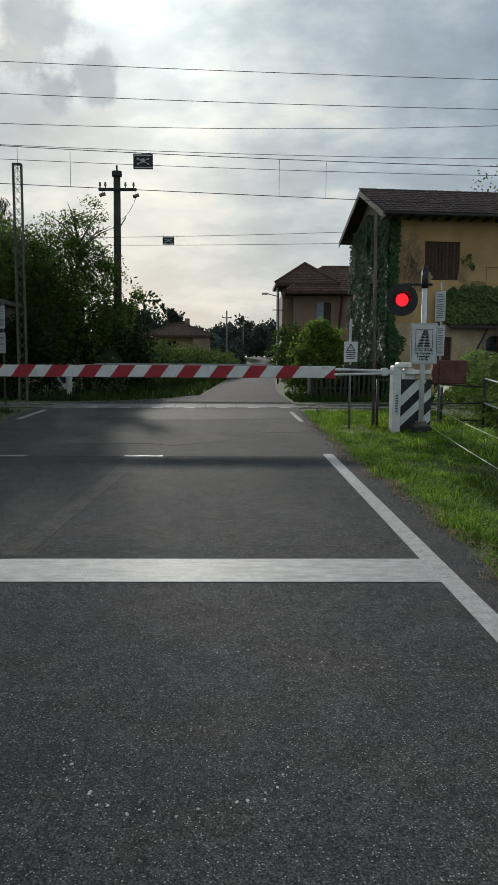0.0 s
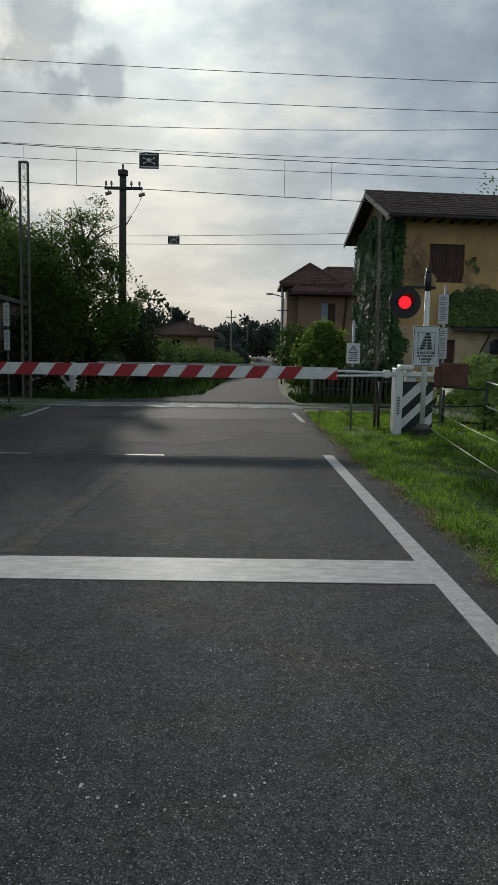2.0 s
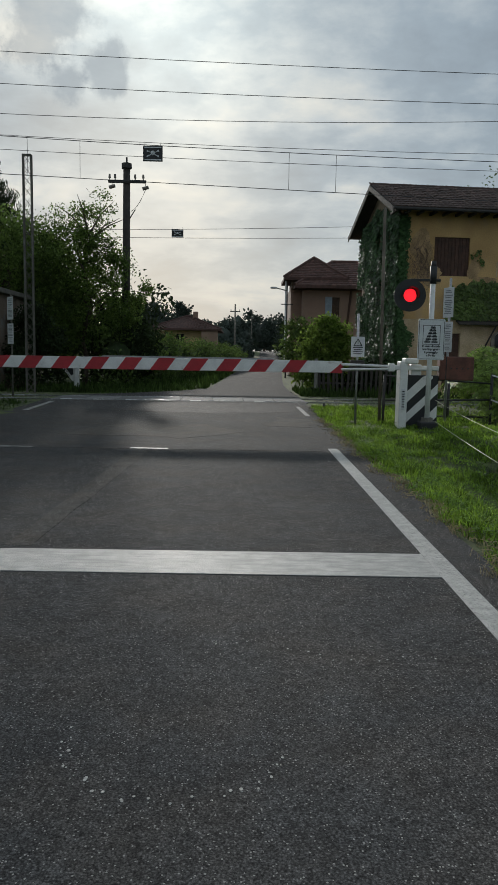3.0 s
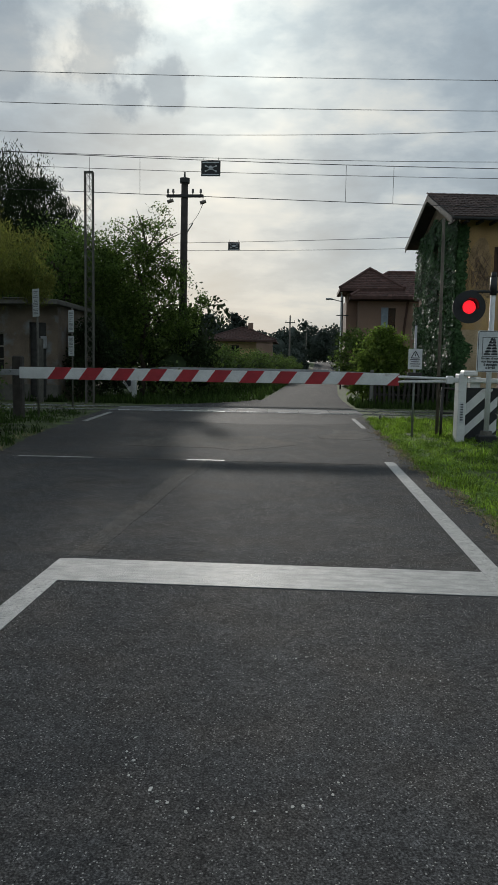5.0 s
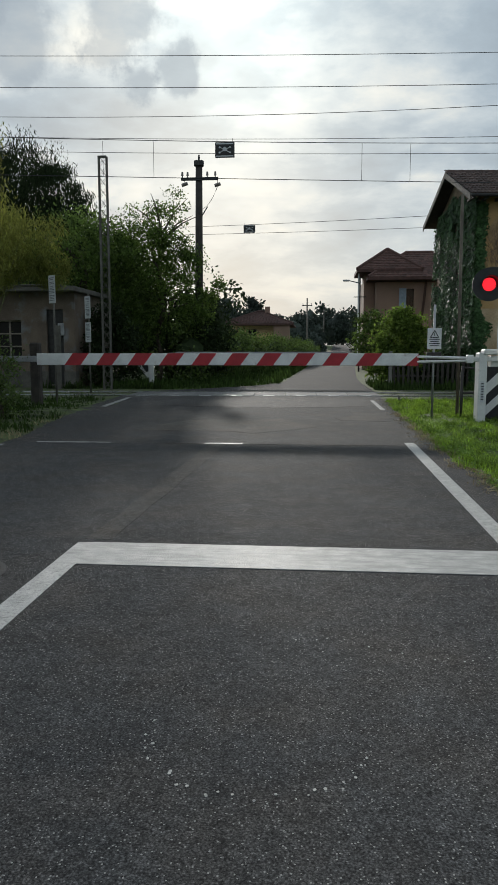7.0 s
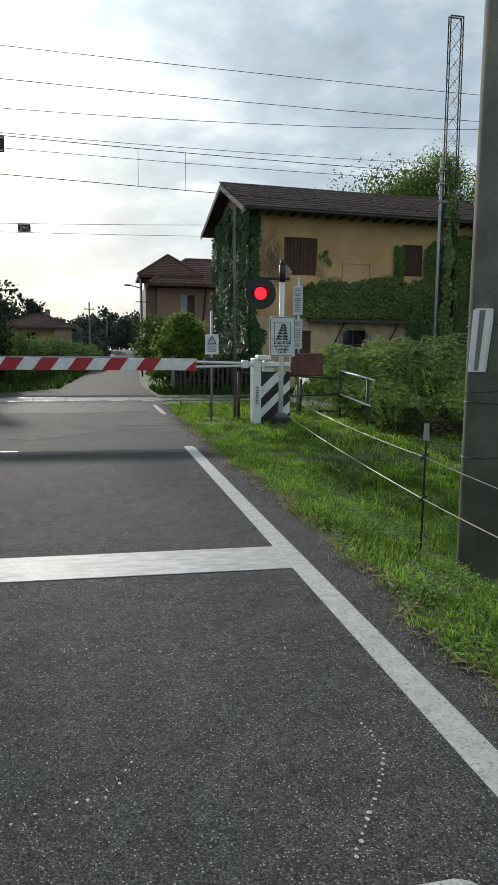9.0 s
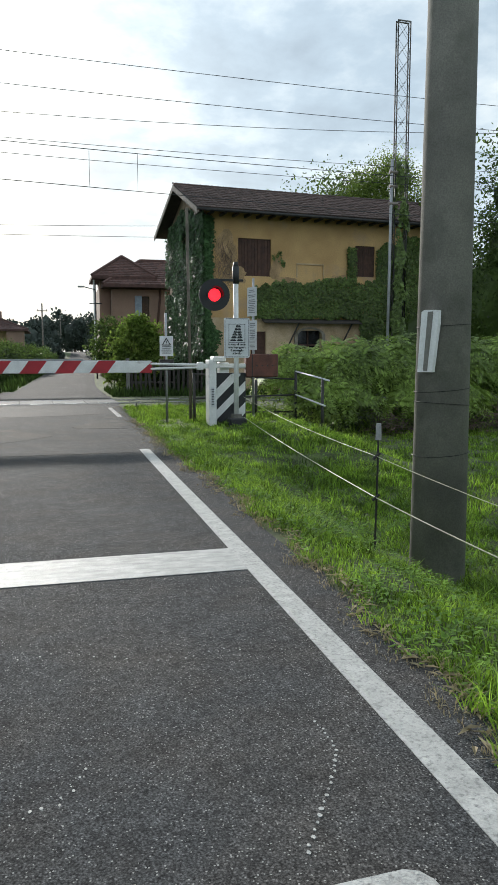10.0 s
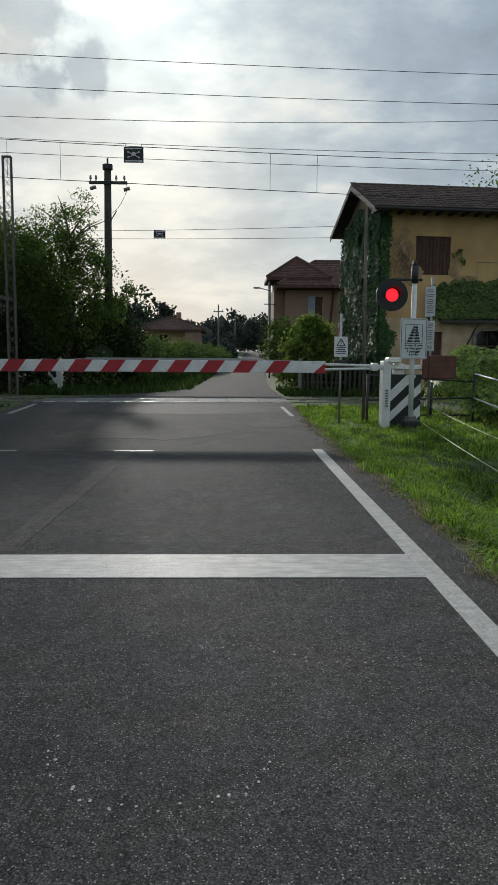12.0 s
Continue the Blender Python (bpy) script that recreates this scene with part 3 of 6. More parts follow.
def paint_drops():
    """Trails of spilt white paint."""
    rn = random.Random(8)

    def blob(bm, x, y, r):
        n = 7
        prism(bm, [(x + r * rn.uniform(0.7, 1.2) * math.cos(a), y + r * 1.25 * rn.uniform(0.7, 1.2) * math.sin(a)) for a in [6.283 * i / n for i in range(n)]], 0.0005, 0.0015)
    bm = bms()
    for i in range(24):
        u = i / 23
        x = 1.027 - 0.24 * u + 0.065 * math.sin(u * math.pi) + 0.018 * math.sin(u * 2 * math.pi)
        blob(bm, x + rn.uniform(-.004, .004), 2.62 - 0.62 * u, rn.uniform(.004, .0075) * (0.7 + 0.4 * u))
    tagged(part("paint_drip_trail", bm, "paint"), "curving trail of spilt white paint drops", "paint drops", kind="stuff")
    bm = bms()
    for i in range(30):
        a = 2.9 + 3.1 * i / 29
        blob(bm, -0.06 + 0.345 * math.cos(a) + rn.uniform(-.02, .02), 2.60 + 0.31 * math.sin(a) + rn.uniform(-.02, .02), rn.choice((.0025, .003, .0045, .006)))
    for i in range(16):
        blob(bm, 0.05 + 0.058 * i + rn.uniform(-.02, .02), 3.42 + 0.05 * math.sin(i * 0.55) - 0.013 * i + rn.uniform(-.02, .02), rn.uniform(.0025, .005))
    for i in range(40):
        blob(bm, rn.uniform(-1.0, 1.1), rn.uniform(2.0, 9), rn.uniform(.002, .004))
    tagged(part("paint_drip_trail", bm, "paint"), "ring of small white paint drops on asphalt", "paint drops", kind="stuff")


paint_drops()
M["road_light"] = asphalt("asphalt_ground_off", (0.082, 0.079, 0.075), (0.110, 0.105, 0.099), 0.92)


def patch(name, poly, mt, label, z=0.0025, seed=1, jag=0.05):
    """A thin repair or worn area with a ragged outline."""
    rn = random.Random(seed)
    pts = []
    for (a, b), (c, d) in zip(poly, poly[1:] + poly[:1]):
        n = max(1, int(math.hypot(c - a, d - b) / 0.35))
        pts += [(a + (c - a) * i / n + rn.uniform(-jag, jag), b + (d - b) * i / n + rn.uniform(-jag, jag)) for i in range(n)]
    tagged(part(name, prism(bms(), pts, 0.0005, z), mt), label, "road patch", kind="structure")


patch("road_patch", [(-1.36, 4.95), (-1.20, 4.95), (-1.06, 9.75), (-1.28, 9.75)], "road_light", "pale trace of a ground-off line", jag=0.012)
patch("road_patch", [(-3.7, 9.84), (1.15, 9.86), (1.15, 9.92), (-3.7, 9.90)], "road_light", "pale straight joint across the asphalt", seed=6, jag=0.012)
patch("road_patch", [(-3.2, 16.4), (-0.4, 16.0), (1.2, 16.6), (1.3, 19.3), (-3.4, 19.6)], "road_strip", "dark asphalt repair before the rails", seed=3, jag=0.12)
patch("road_patch", [(-2.6, 11.6), (-0.9, 11.2), (0.2, 12.0), (-0.6, 13.4), (-2.3, 13.2)], "road_light", "pale worn asphalt area", seed=4, jag=0.15)
patch("road_patch", [(0.5, 13.2), (1.3, 13.0), (1.45, 14.8), (0.8, 15.2)], "road_light", "pale crumbling asphalt area", seed=5, jag=0.12)


def manhole():
    th = thing("manhole_cover", (-1.885, 4.15, 0.0), "round cast iron manhole cover with raised grid", "manhole cover", rz=8)
    bm = bms()
    bmesh.ops.create_circle(bm, cap_ends=False, segments=48, radius=0.31)
    ring = bm.edges[:]
    r = bmesh.ops.extrude_edge_only(bm, edges=ring)
    vs = [g for g in r["geom"] if isinstance(g, bmesh.types.BMVert)]
    for v in vs:
        v.co *= 0.28 / 0.31
    for v in bm.verts:
        v.co.z = 0.006
    part("rim", bm, "iron", th)
    bm = bms()
    tube(bm, (0, 0, -0.02), (0, 0, 0.003), 0.278, 0.278, 48)
    part("plate", bm, "iron", th)
    bm = bms()
    for i in range(-9, 10):
        for j in range(-9, 10):
            x, y = i * 0.03, j * 0.03
            if x * x + y * y < 0.26 ** 2:
                box(bm, (x - 0.010, y - 0.010, 0.003), (x + 0.010, y + 0.010, 0.010))
    part("stud_grid", bm, "iron", th, "worn raised studs")


manhole()



def track():
    th = thing("railway_track", (0, 21.1, 0), "single railway track crossing the road", "railway track", kind="structure", rz=2.2)
    for y in (-0.75, 0.75):
        bm = bms()
        box(bm, (-70, y - 0.035, -0.035), (70, y + 0.035, 0.012), 0.006)
        box(bm, (-70, y - 0.008, -0.15), (70, y + 0.008, -0.035))
        box(bm, (-70, y - 0.07, -0.165), (70, y + 0.07, -0.15))
        part("rail", bm, "rail", th, "polished steel rail")
    bm = bms()
    box(bm, (-0.45, -1.25, -0.28), (-0.20, 1.25, -0.165), 0.01)
    first = part("sleeper", bm, "concrete_dark", th)
    rn = random.Random(2)
    for i in range(-46, 47):
        x = i * 0.6
        if -5.4 < x < 2.2 or i == 0:
            continue
        o = new("sleeper", first.data)
        o.parent = th
        o.location = (x + 0.3, 0, rn.uniform(-0.01, 0.01))
    # road panels between and outside the rails
    n = 8
    for lo, hi in ((-0.98, -0.80), (-0.69, 0.69), (0.80, 0.98)):
        bm = bms()
        box(bm, (0.006, lo, -0.14), (0.858, hi, 0.004), 0.01)
        p0 = part("crossing_panel", bm, "panel", th, "grey concrete crossing panel")
        for i in range(n):
            o = p0 if i == 0 else new("crossing_panel", p0.data)
            o.parent = th
            o.location = (-5.1 + 0.864 * i, 0, 0)
            if i:
                o["label"] = "grey concrete crossing panel"
    bm = bms()
    for i in range(n):
        box(bm, (-5.1 + 0.864 * i + 0.28, -0.9, 0.006), (-5.1 + 0.864 * i + 0.58, -0.84, 0.009))
    part("lifting_plate", bm, "white", th, "row of pale metal lifting plates")


track()


def ballast():
    rs = np.random.RandomState(5)
    v, f = [], []
    base = np.array([(1, 0, 0), (-.5, .87, 0), (-.5, -.87, 0), (0, 0, .9), (0, 0, -.8)])
    fc = [(0, 1, 3), (1, 2, 3), (2, 0, 3), (1, 0, 4), (2, 1, 4), (0, 2, 4)]
    for _ in range(9000):
        x = rs.uniform(-22, 20)
        if -5.3 < x < 2.1:
            continue
        y = 21.1 + x * 0.0384 + rs.uniform(-2.3, 2.3)
        s = rs.uniform(0.025, 0.055)
        q = base * s * rs.uniform(0.7, 1.3, (5, 3))
        a = rs.uniform(0, 6.28)
        c, d = math.cos(a), math.sin(a)
        k = len(v)
        v += [(x + p[0] * c - p[1] * d, y + p[0] * d + p[1] * c, -0.04 + p[2]) for p in q]
        f += [tuple(k + i for i in t) for t in fc]
    tagged(raw("ballast", v, f, "ballast"), "grey stone ballast beside the rails", "ballast", kind="stuff")
    bm = bms()
    for x0, x1 in ((-70, -5.2), (2.0, 70)):
        prism(bm, [(18.6, -0.25), (19.1, -0.06), (23.1, -0.06), (23.6, -0.25)], x0, x1, "x")
    ob = part("track_bed", bm, "ballast")
    tagged(ob, "stone track bed", "track bed", kind="structure")
    ob.matrix_basis = Matrix.Translation((0, 21.1, 0)) @ Matrix.Rotation(radians(2.2), 4, "Z") @ Matrix.Translation((0, -21.1, 0))


ballast()


def grass_patch(name, n, area, h, mt, seed, label, keep, width=0.010, lean=0.5, clump=0.35, on=gz):
    """Grass blades, each a bent tapering strip."""
    rs = np.random.RandomState(seed)
    x0, x1, y0, y1 = area
    x, y = rs.uniform(x0, x1, n), y0 + (y1 - y0) * rs.rand(n) ** 1.25
    dens = np.array([noise.noise((a * 1.1, b * 1.1, seed)) for a, b in zip(x, y)])
    ok = keep(x, y) & (dens + rs.rand(n) > clump)
    x, y, dens = x[ok], y[ok], dens[ok]
    n = len(x)
    tuft = np.array([noise.noise((a * 4.3, b * 4.3, seed + 5)) for a, b in zip(x, y)])
    hh = h * (0.35 + 0.9 * rs.rand(n) ** 1.5) * (1 + 0.8 * np.clip(dens, -0.7, 0.8)) * (1 + 1.9 * np.clip(tuft, -0.42, 0.9))
    a = rs.uniform(0, 6.28, n)
    b = rs.uniform(0, 6.28, n)
    w = width * (0.6 + 0.8 * rs.rand(n)) * (1 + 0.05 * y)
    z = on(x, y)
    dx, dy = np.cos(a) * hh * lean * rs.rand(n), np.sin(a) * hh * lean * rs.rand(n)
    v = np.empty((n, 5, 3))
    cx, cy = np.cos(b) * w / 2, np.sin(b) * w / 2
    v[:, 0] = np.stack([x - cx, y - cy, z - 0.01], -1)
    v[:, 1] = np.stack([x + cx, y + cy, z - 0.01], -1)
    v[:, 2] = np.stack([x + cx * .8 + dx * .35, y + cy * .8 + dy * .35, z + hh * .6], -1)
    v[:, 3] = np.stack([x - cx * .8 + dx * .35, y - cy * .8 + dy * .35, z + hh * .6], -1)
    v[:, 4] = np.stack([x + dx, y + dy, z + hh * .95], -1)
    i = np.arange(n) * 5
    f = np.stack([i, i + 1, i + 2, i + 3], -1).tolist() + np.stack([i + 3, i + 2, i + 4], -1).tolist()
    tagged(raw(name, v.reshape(-1, 3).tolist(), f, mt), label, "grass", kind="stuff")


def right_edge(x, y):
    e = np.interp(y, [0, 2.9, 5, 7.2, 9.7, 12, 14.5, 18], [1.50, 1.56, 1.70, 1.66, 1.62, 1.64, 1.66, 1.8])
    return x > e + 0.05 * np.sin(y * 5.1) + 0.04 * np.sin(y * 13.7)


def left_edge(x, y):
    return x < np.interp(y, [0, 8, 10.5, 12.5, 15, 18], [-4.0, -3.98, -4.1, -4.45, -4.8, -5.2]) + 0.05 * np.sin(y * 6.3)


grass_patch("verge_grass", 250000, (1.45, 5.0, 1.4, 19.0), 0.062, "grass", 11, "lush bright green verge grass beside the road", right_edge, width=0.0052, lean=1.3, clump=0.36)
grass_patch("verge_grass", 120000, (3.2, 13, 4.0, 17.5), 0.078, "grass", 12, "short lush green meadow grass below the verge", right_edge, width=0.008, lean=1.2, clump=0.2)
grass_patch("verge_grass", 42000, (-9, -3.9, 6.0, 19.0), 0.085, "grass_shaded", 13, "rough shaded green grass beside the road", left_edge, width=0.009, lean=1.2, clump=0.55)
grass_patch("dry_grass", 2600, (-4.9, -3.8, 6.0, 16), 0.05, "dry", 17, "thin dry stalks along the far asphalt edge",
            lambda x, y: left_edge(x - 0.05, y) & ~left_edge(x + 0.28, y), lean=2.6, clump=0.7, width=0.006, on=lambda x, y: np.full_like(x, 0.006))


def herbs(n, area, seed):
    """Low broad-leaved herbs: rosettes of small leaves on short stalks among the grass."""
    rs = np.random.RandomState(seed)
    x0, x1, y0, y1 = area
    px, py = rs.uniform(x0, x1, n), y0 + (y1 - y0) * rs.rand(n) ** 1.4
    dens = np.array([noise.noise((a * 1.7, b * 1.7, seed)) for a, b in zip(px, py)])
    ok = right_edge(px - 0.02, py) & (dens + 0.5 * rs.rand(n) > 0.15)
    px, py = px[ok], py[ok]
    v, f = [], []
    for x, y, z in zip(px, py, gz(px, py)):
        for _ in range(rs.randint(5, 10)):
            a, q = rs.uniform(0, 6.283), rs.uniform(0.010, 0.026)
            r, h = rs.uniform(0.005, 0.055), rs.uniform(0.02, 0.10)
            c, d = math.cos(a), math.sin(a)
            bx, by, bz, w, lift = x + c * r, y + d * r, z + h, q * 0.42, rs.uniform(-0.4, 0.7) * q
            k = len(v)
            v += [(bx, by, bz), (bx + c * q - d * w, by + d * q + c * w, bz + lift), (bx + c * 2 * q, by + d * 2 * q, bz + lift * 1.3), (bx + c * q + d * w, by + d * q - c * w, bz + lift)]
            f.append((k, k + 1, k + 2, k + 3))
    tagged(raw("verge_weeds", v, f, "clover"), "broad-leaved green weeds among verge grass", "weeds", kind="stuff")


herbs(5200, (1.5, 4.6, 1.8, 13.0), 18)
# both strips beyond the track take the grass with shade in its colour
grass_patch("verge_grass", 26000, (-9, 8, 23.6, 28.5), 0.16, "grass_shaded", 14, "rough green grass beyond the track",
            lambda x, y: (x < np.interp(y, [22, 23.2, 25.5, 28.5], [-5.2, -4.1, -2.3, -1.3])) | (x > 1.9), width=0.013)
grass_patch("verge_grass", 9000, (-5, -0.2, 28, 60), 0.2, "grass_shaded", 15, "grass strip below the hedge",
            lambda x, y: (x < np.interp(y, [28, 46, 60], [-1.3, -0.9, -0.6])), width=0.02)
grass_patch("dry_grass", 12000, (1.45, 1.95, 1.4, 15), 0.026, "dry", 16, "strip of dry clippings along the asphalt edge",
            lambda x, y: right_edge(x + 0.10, y) & ~right_edge(x - 0.07, y), lean=3.2, clump=0.3, width=0.0045, on=lambda x, y: np.full_like(x, 0.006))

# ---------------------------------------------------------------- level crossing equipment


def near_barrier():
    th = thing("crossing_barrier", (3.14, 13.6, 0.07), "white level crossing barrier with lowered red and white arm", "barrier")
    bm = bms()
    box(bm, (-0.27, -0.16, -0.1), (-0.13, 0.16, 1.10), 0.012)
    box(bm, (-0.05, -0.05, 0.80), (0.13, 0.16, 1.05), 0.012)
    part("pedestal", bm, "white", th, "white steel pedestal with chipped paint")
    bm = bms()
    box(bm, (-0.13, -0.06, -0.1), (0.44, 0.16, 0.86), 0.01)
    cab = part("cabinet", bm, "black", th, "black drive cabinet with white diagonal stripes")
    for z0, w in ((-0.42, 0.20), (0.0, 0.17), (0.36, 0.20)):
        # each diagonal stripe is cut off at the bottom and top of the cabinet face
        n, x0, x1, up = 12, -0.125, 0.43, 0.98
        xs = [x0 + (x1 - x0) * i / n for i in range(n + 1)]
        lo = [min(0.85, max(-0.05, z0 + up * (x - x0))) for x in xs]
        hi = [min(0.85, max(-0.05, z0 + w + up * (x - x0))) for x in xs]
        keep = [i for i in range(n + 1) if hi[i] - lo[i] > 0.002]
        part("stripe", prism(bms(), [(xs[i], lo[i]) for i in keep] + [(xs[i], hi[i]) for i in reversed(keep)], -0.066, -0.060, "y"), "white", cab)
    bm = bms()
    box(bm, (-0.20, -0.20, 1.06), (0.04, 0.10, 1.16), 0.02)
    part("cap", bm, "white", th)
    bm = bms()
    box(bm, (-0.235, -0.172, 0.25), (-0.17, -0.16, 0.62), 0.004)
    part("notice", bm, "white_sign", th, "narrow label plate with dark print")
    bm = bms()
    for i in range(7):
        box(bm, (-0.225, -0.176, 0.29 + i * 0.045), (-0.18, -0.173, 0.31 + i * 0.045))
    tagged(part("print", bm, "ink", th), kind="stuff")
    # arm with its two link rods
    arm = part("arm", box(bms(), (-8.15, -0.03, 0.875), (-1.28, 0.03, 1.085), 0.006), "white", th, "white arm with diagonal red stripes")
    k = 0
    x = -1.62
    while x > -8.0:
        poly = [(x - 0.16, 0.872), (x + 0.14, 0.872), (x + 0.30, 1.088), (x, 1.088)]
        if k == 0:
            poly = [(-1.50, 0.872), (-1.277, 0.872), (-1.277, 1.07)]
        part("stripe", prism(bms(), poly, -0.033, 0.033, "y"), "red", arm, "red stripe")
        x -= 0.585
        k += 1
    bm = bms()
    tube(bm, (-9.9, 0, 1.0), (-8.9, 0, 0.99), 0.012, 0.03, 8)
    box(bm, (-8.95, -0.025, 0.93), (-8.12, 0.025, 1.04), 0.008)
    part("arm_tip", bm, "grey_alu", th, "thin grey tip of the arm")
    bm = bms()
    for z in (0.94, 1.03):
        tube(bm, (-1.30, -0.02, z), (-0.20, -0.08, 0.985 + (z - 0.985) * 0.4), 0.022, 0.022, 8)
    box(bm, (-0.47, -0.14, 0.92), (-0.36, -0.02, 1.06), 0.01)
    box(bm, (-0.38, -0.12, 0.95), (0.42, -0.06, 1.03), 0.01)
    part("linkage", bm, "white", th, "white arm root with clamped rods")
    bm = bms()
    box(bm, (0.44, -0.10, 0.78), (1.05, 0.10, 1.20), 0.015)
    cw = part("counterweight", bm, "brown_box", th, "rusty brown counterweight box")
    part("seam", box(bms(), (0.545, -0.108, 0.79), (0.56, -0.099, 1.19)), "black", cw)
    for x in (0.64, 0.74, 0.84, 0.94):
        part("bolt", tube(bms(), (x, -0.115, 0.99), (x, -0.098, 0.99), 0.014, 0.014, 8), "iron", cw)
    bm = bms()
    box(bm, (0.10, -0.05, 0.94), (0.62, 0.05, 1.02), 0.01)
    part("weight_bar", bm, "white", th)
    bm = bms()
    box(bm, (0.05, -0.48, -0.2), (0.36, -0.17, 0.06), 0.02)
    part("footing", bm, "black", th, "dark concrete footing")


near_barrier()


def signal_post():
    th = thing("crossing_signal", (3.33, 13.25, 0.08), "white post with a lit red crossing light and a notice board", "traffic light")
    bm = bms()
    tube(bm, (0, 0, 0.08), (0, 0, 2.46), 0.045, 0.045, 12)
    part("post", bm, "white", th, "white steel post with flaking paint", True)
    bm = bms()
    tube(bm, (0, 0, 0.0), (0, 0, 0.12), 0.12, 0.10, 12)
    part("foot", bm, "concrete_dark", th)
    bm = bms()
    tube(bm, (0, 0, 2.42), (0, 0, 2.72), 0.058, 0.058, 10)
    tube(bm, (0, 0, 2.70), (0, 0, 2.80), 0.045, 0.04, 10)
    part("post_cap", bm, "black", th, "black post head", True)
    bm = bms()
    box(bm, (-0.36, -0.03, 2.46), (0.13, 0.03, 2.50), 0.006)
    box(bm, (-0.40, -0.05, 2.40), (-0.32, 0.02, 2.50), 0.006)
    part("bracket", bm, "black", th)
    lx, lz, ly = -0.40, 2.215, -0.06
    bm = bms()
    tube(bm, (lx, ly + 0.04, lz), (lx, ly, lz), 0.27, 0.275, 32)
    board = part("backing_disc", bm, "black", th, "round black backing disc")
    bm = bms()
    tube(bm, (lx, ly + 0.16, lz), (lx, ly + 0.03, lz), 0.13, 0.16, 20)
    part("lamp_housing", bm, "black", board)
    bm = bms()
    bmesh.ops.create_uvsphere(bm, u_segments=24, v_segments=12, radius=0.110, matrix=Matrix.Translation((lx, ly - 0.002, lz)) @ Matrix.Diagonal((1, 0.22, 1, 1)))
    part("red_lens", bm, "lamp_red", board, "lit red signal lens", True)
    bm = bms()
    n = 18
    pr = None
    for i in range(n + 1):
        a = radians(-15) + radians(210) * i / n
        d = 0.20 * math.sin(max(0.12, math.sin(a) * 0.5 + 0.5)) + 0.02
        q = [bm.verts.new((lx + r * math.cos(a), y, lz + r * math.sin(a))) for r, y in ((0.128, ly), (0.135, ly - d), (0.142, ly - d), (0.136, ly))]
        if pr:
            for j in range(3):
                bm.faces.new((pr[j], pr[j + 1], q[j + 1], q[j]))
        pr = q
    part("visor", bm, "black", board)
    for i in range(-4, 5):
        for j in range(-4, 5):
            if i * i + j * j < 18 and (i + j) % 2:
                part("lens_rib", tube(bms(), (lx + i * 0.023, ly - 0.034, lz + j * 0.023), (lx + i * 0.023, ly - 0.022, lz + j * 0.023), 0.006, 0.008, 6), "red", board)
    # notice board
    bm = bms()
    w, h = 0.232, 0.35
    cz = 1.475
    pts = []
    for cx, cy, a0 in ((w - .03, h - .03, 0), (-w + .03, h - .03, 90), (-w + .03, -h + .03, 180), (w - .03, -h + .03, 270)):
        pts += [(cx + .03 * math.cos(radians(a0 + i * 30)), cz + cy + .03 * math.sin(radians(a0 + i * 30))) for i in range(4)]
    prism(bm, pts, -0.062, -0.05, "y")
    nb = part("notice_board", bm, "white_sign", th, "white notice board with dark frame and queue picture")
    bm = bms()
    for x0, x1, z0, z1 in ((-w + .012, -w + .02, -h + .03, h - .03), (w - .02, w - .012, -h + .03, h - .03), (-w + .03, w - .03, h - .02, h - .012), (-w + .03, w - .03, -h + .012, -h + .02)):
        box(bm, (x0, -0.065, cz + z0), (x1, -0.0625, cz + z1))
    for x0, x1, z0, z1 in ((-.15, -.142, -.08, .235), (.142, .15, -.08, .235), (-.15, .15, .235, .243), (-.15, .15, -.088, -.08)):
        box(bm, (x0, -0.065, cz + z0), (x1, -0.0625, cz + z1))
    part("frame_line", bm, "ink", nb)
    bm = bms()
    for col, lean in ((-0.068, 0.12), (0.055, -0.02)):
        for i in range(6):
            s = 1 - i * 0.11
            x, z = col + lean * (i / 5) * 0.6, -0.04 + i * 0.048
            box(bm, (x - .052 * s, -0.066, cz + z - .016), (x + .052 * s, -0.0625, cz + z + .008))
            box(bm, (x - .034 * s, -0.066, cz + z + .011), (x + .034 * s, -0.0625, cz + z + .024))
    part("queue_picture", bm, "ink", nb, "two rows of small dark car shapes")
    for z, txt in ((-0.130, "in caso di coda"), (-0.183, "non impegnare"), (-0.236, "il passaggio"), (-0.289, "a livello")):
        cu = bpy.data.curves.new("notice_text", "FONT")
        cu.body, cu.size, cu.align_x, cu.extrude = txt, 0.052, "CENTER", 0.0008
        cu.offset = 0.0022
        o = new("notice_text", cu)
        o.matrix_basis = pose(0, -0.064, cz + z, 90, 0, 0)
        cu.materials.append(M["ink"])
        dg = bpy.context.evaluated_depsgraph_get()
        me = bpy.data.meshes.new_from_object(o.evaluated_get(dg))
        mesh_ob = new("notice_text", me)
        mesh_ob.matrix_basis = o.matrix_basis
        mesh_ob.parent = nb
        tagged(mesh_ob, kind="stuff")
        bpy.data.objects.remove(o)


signal_post()


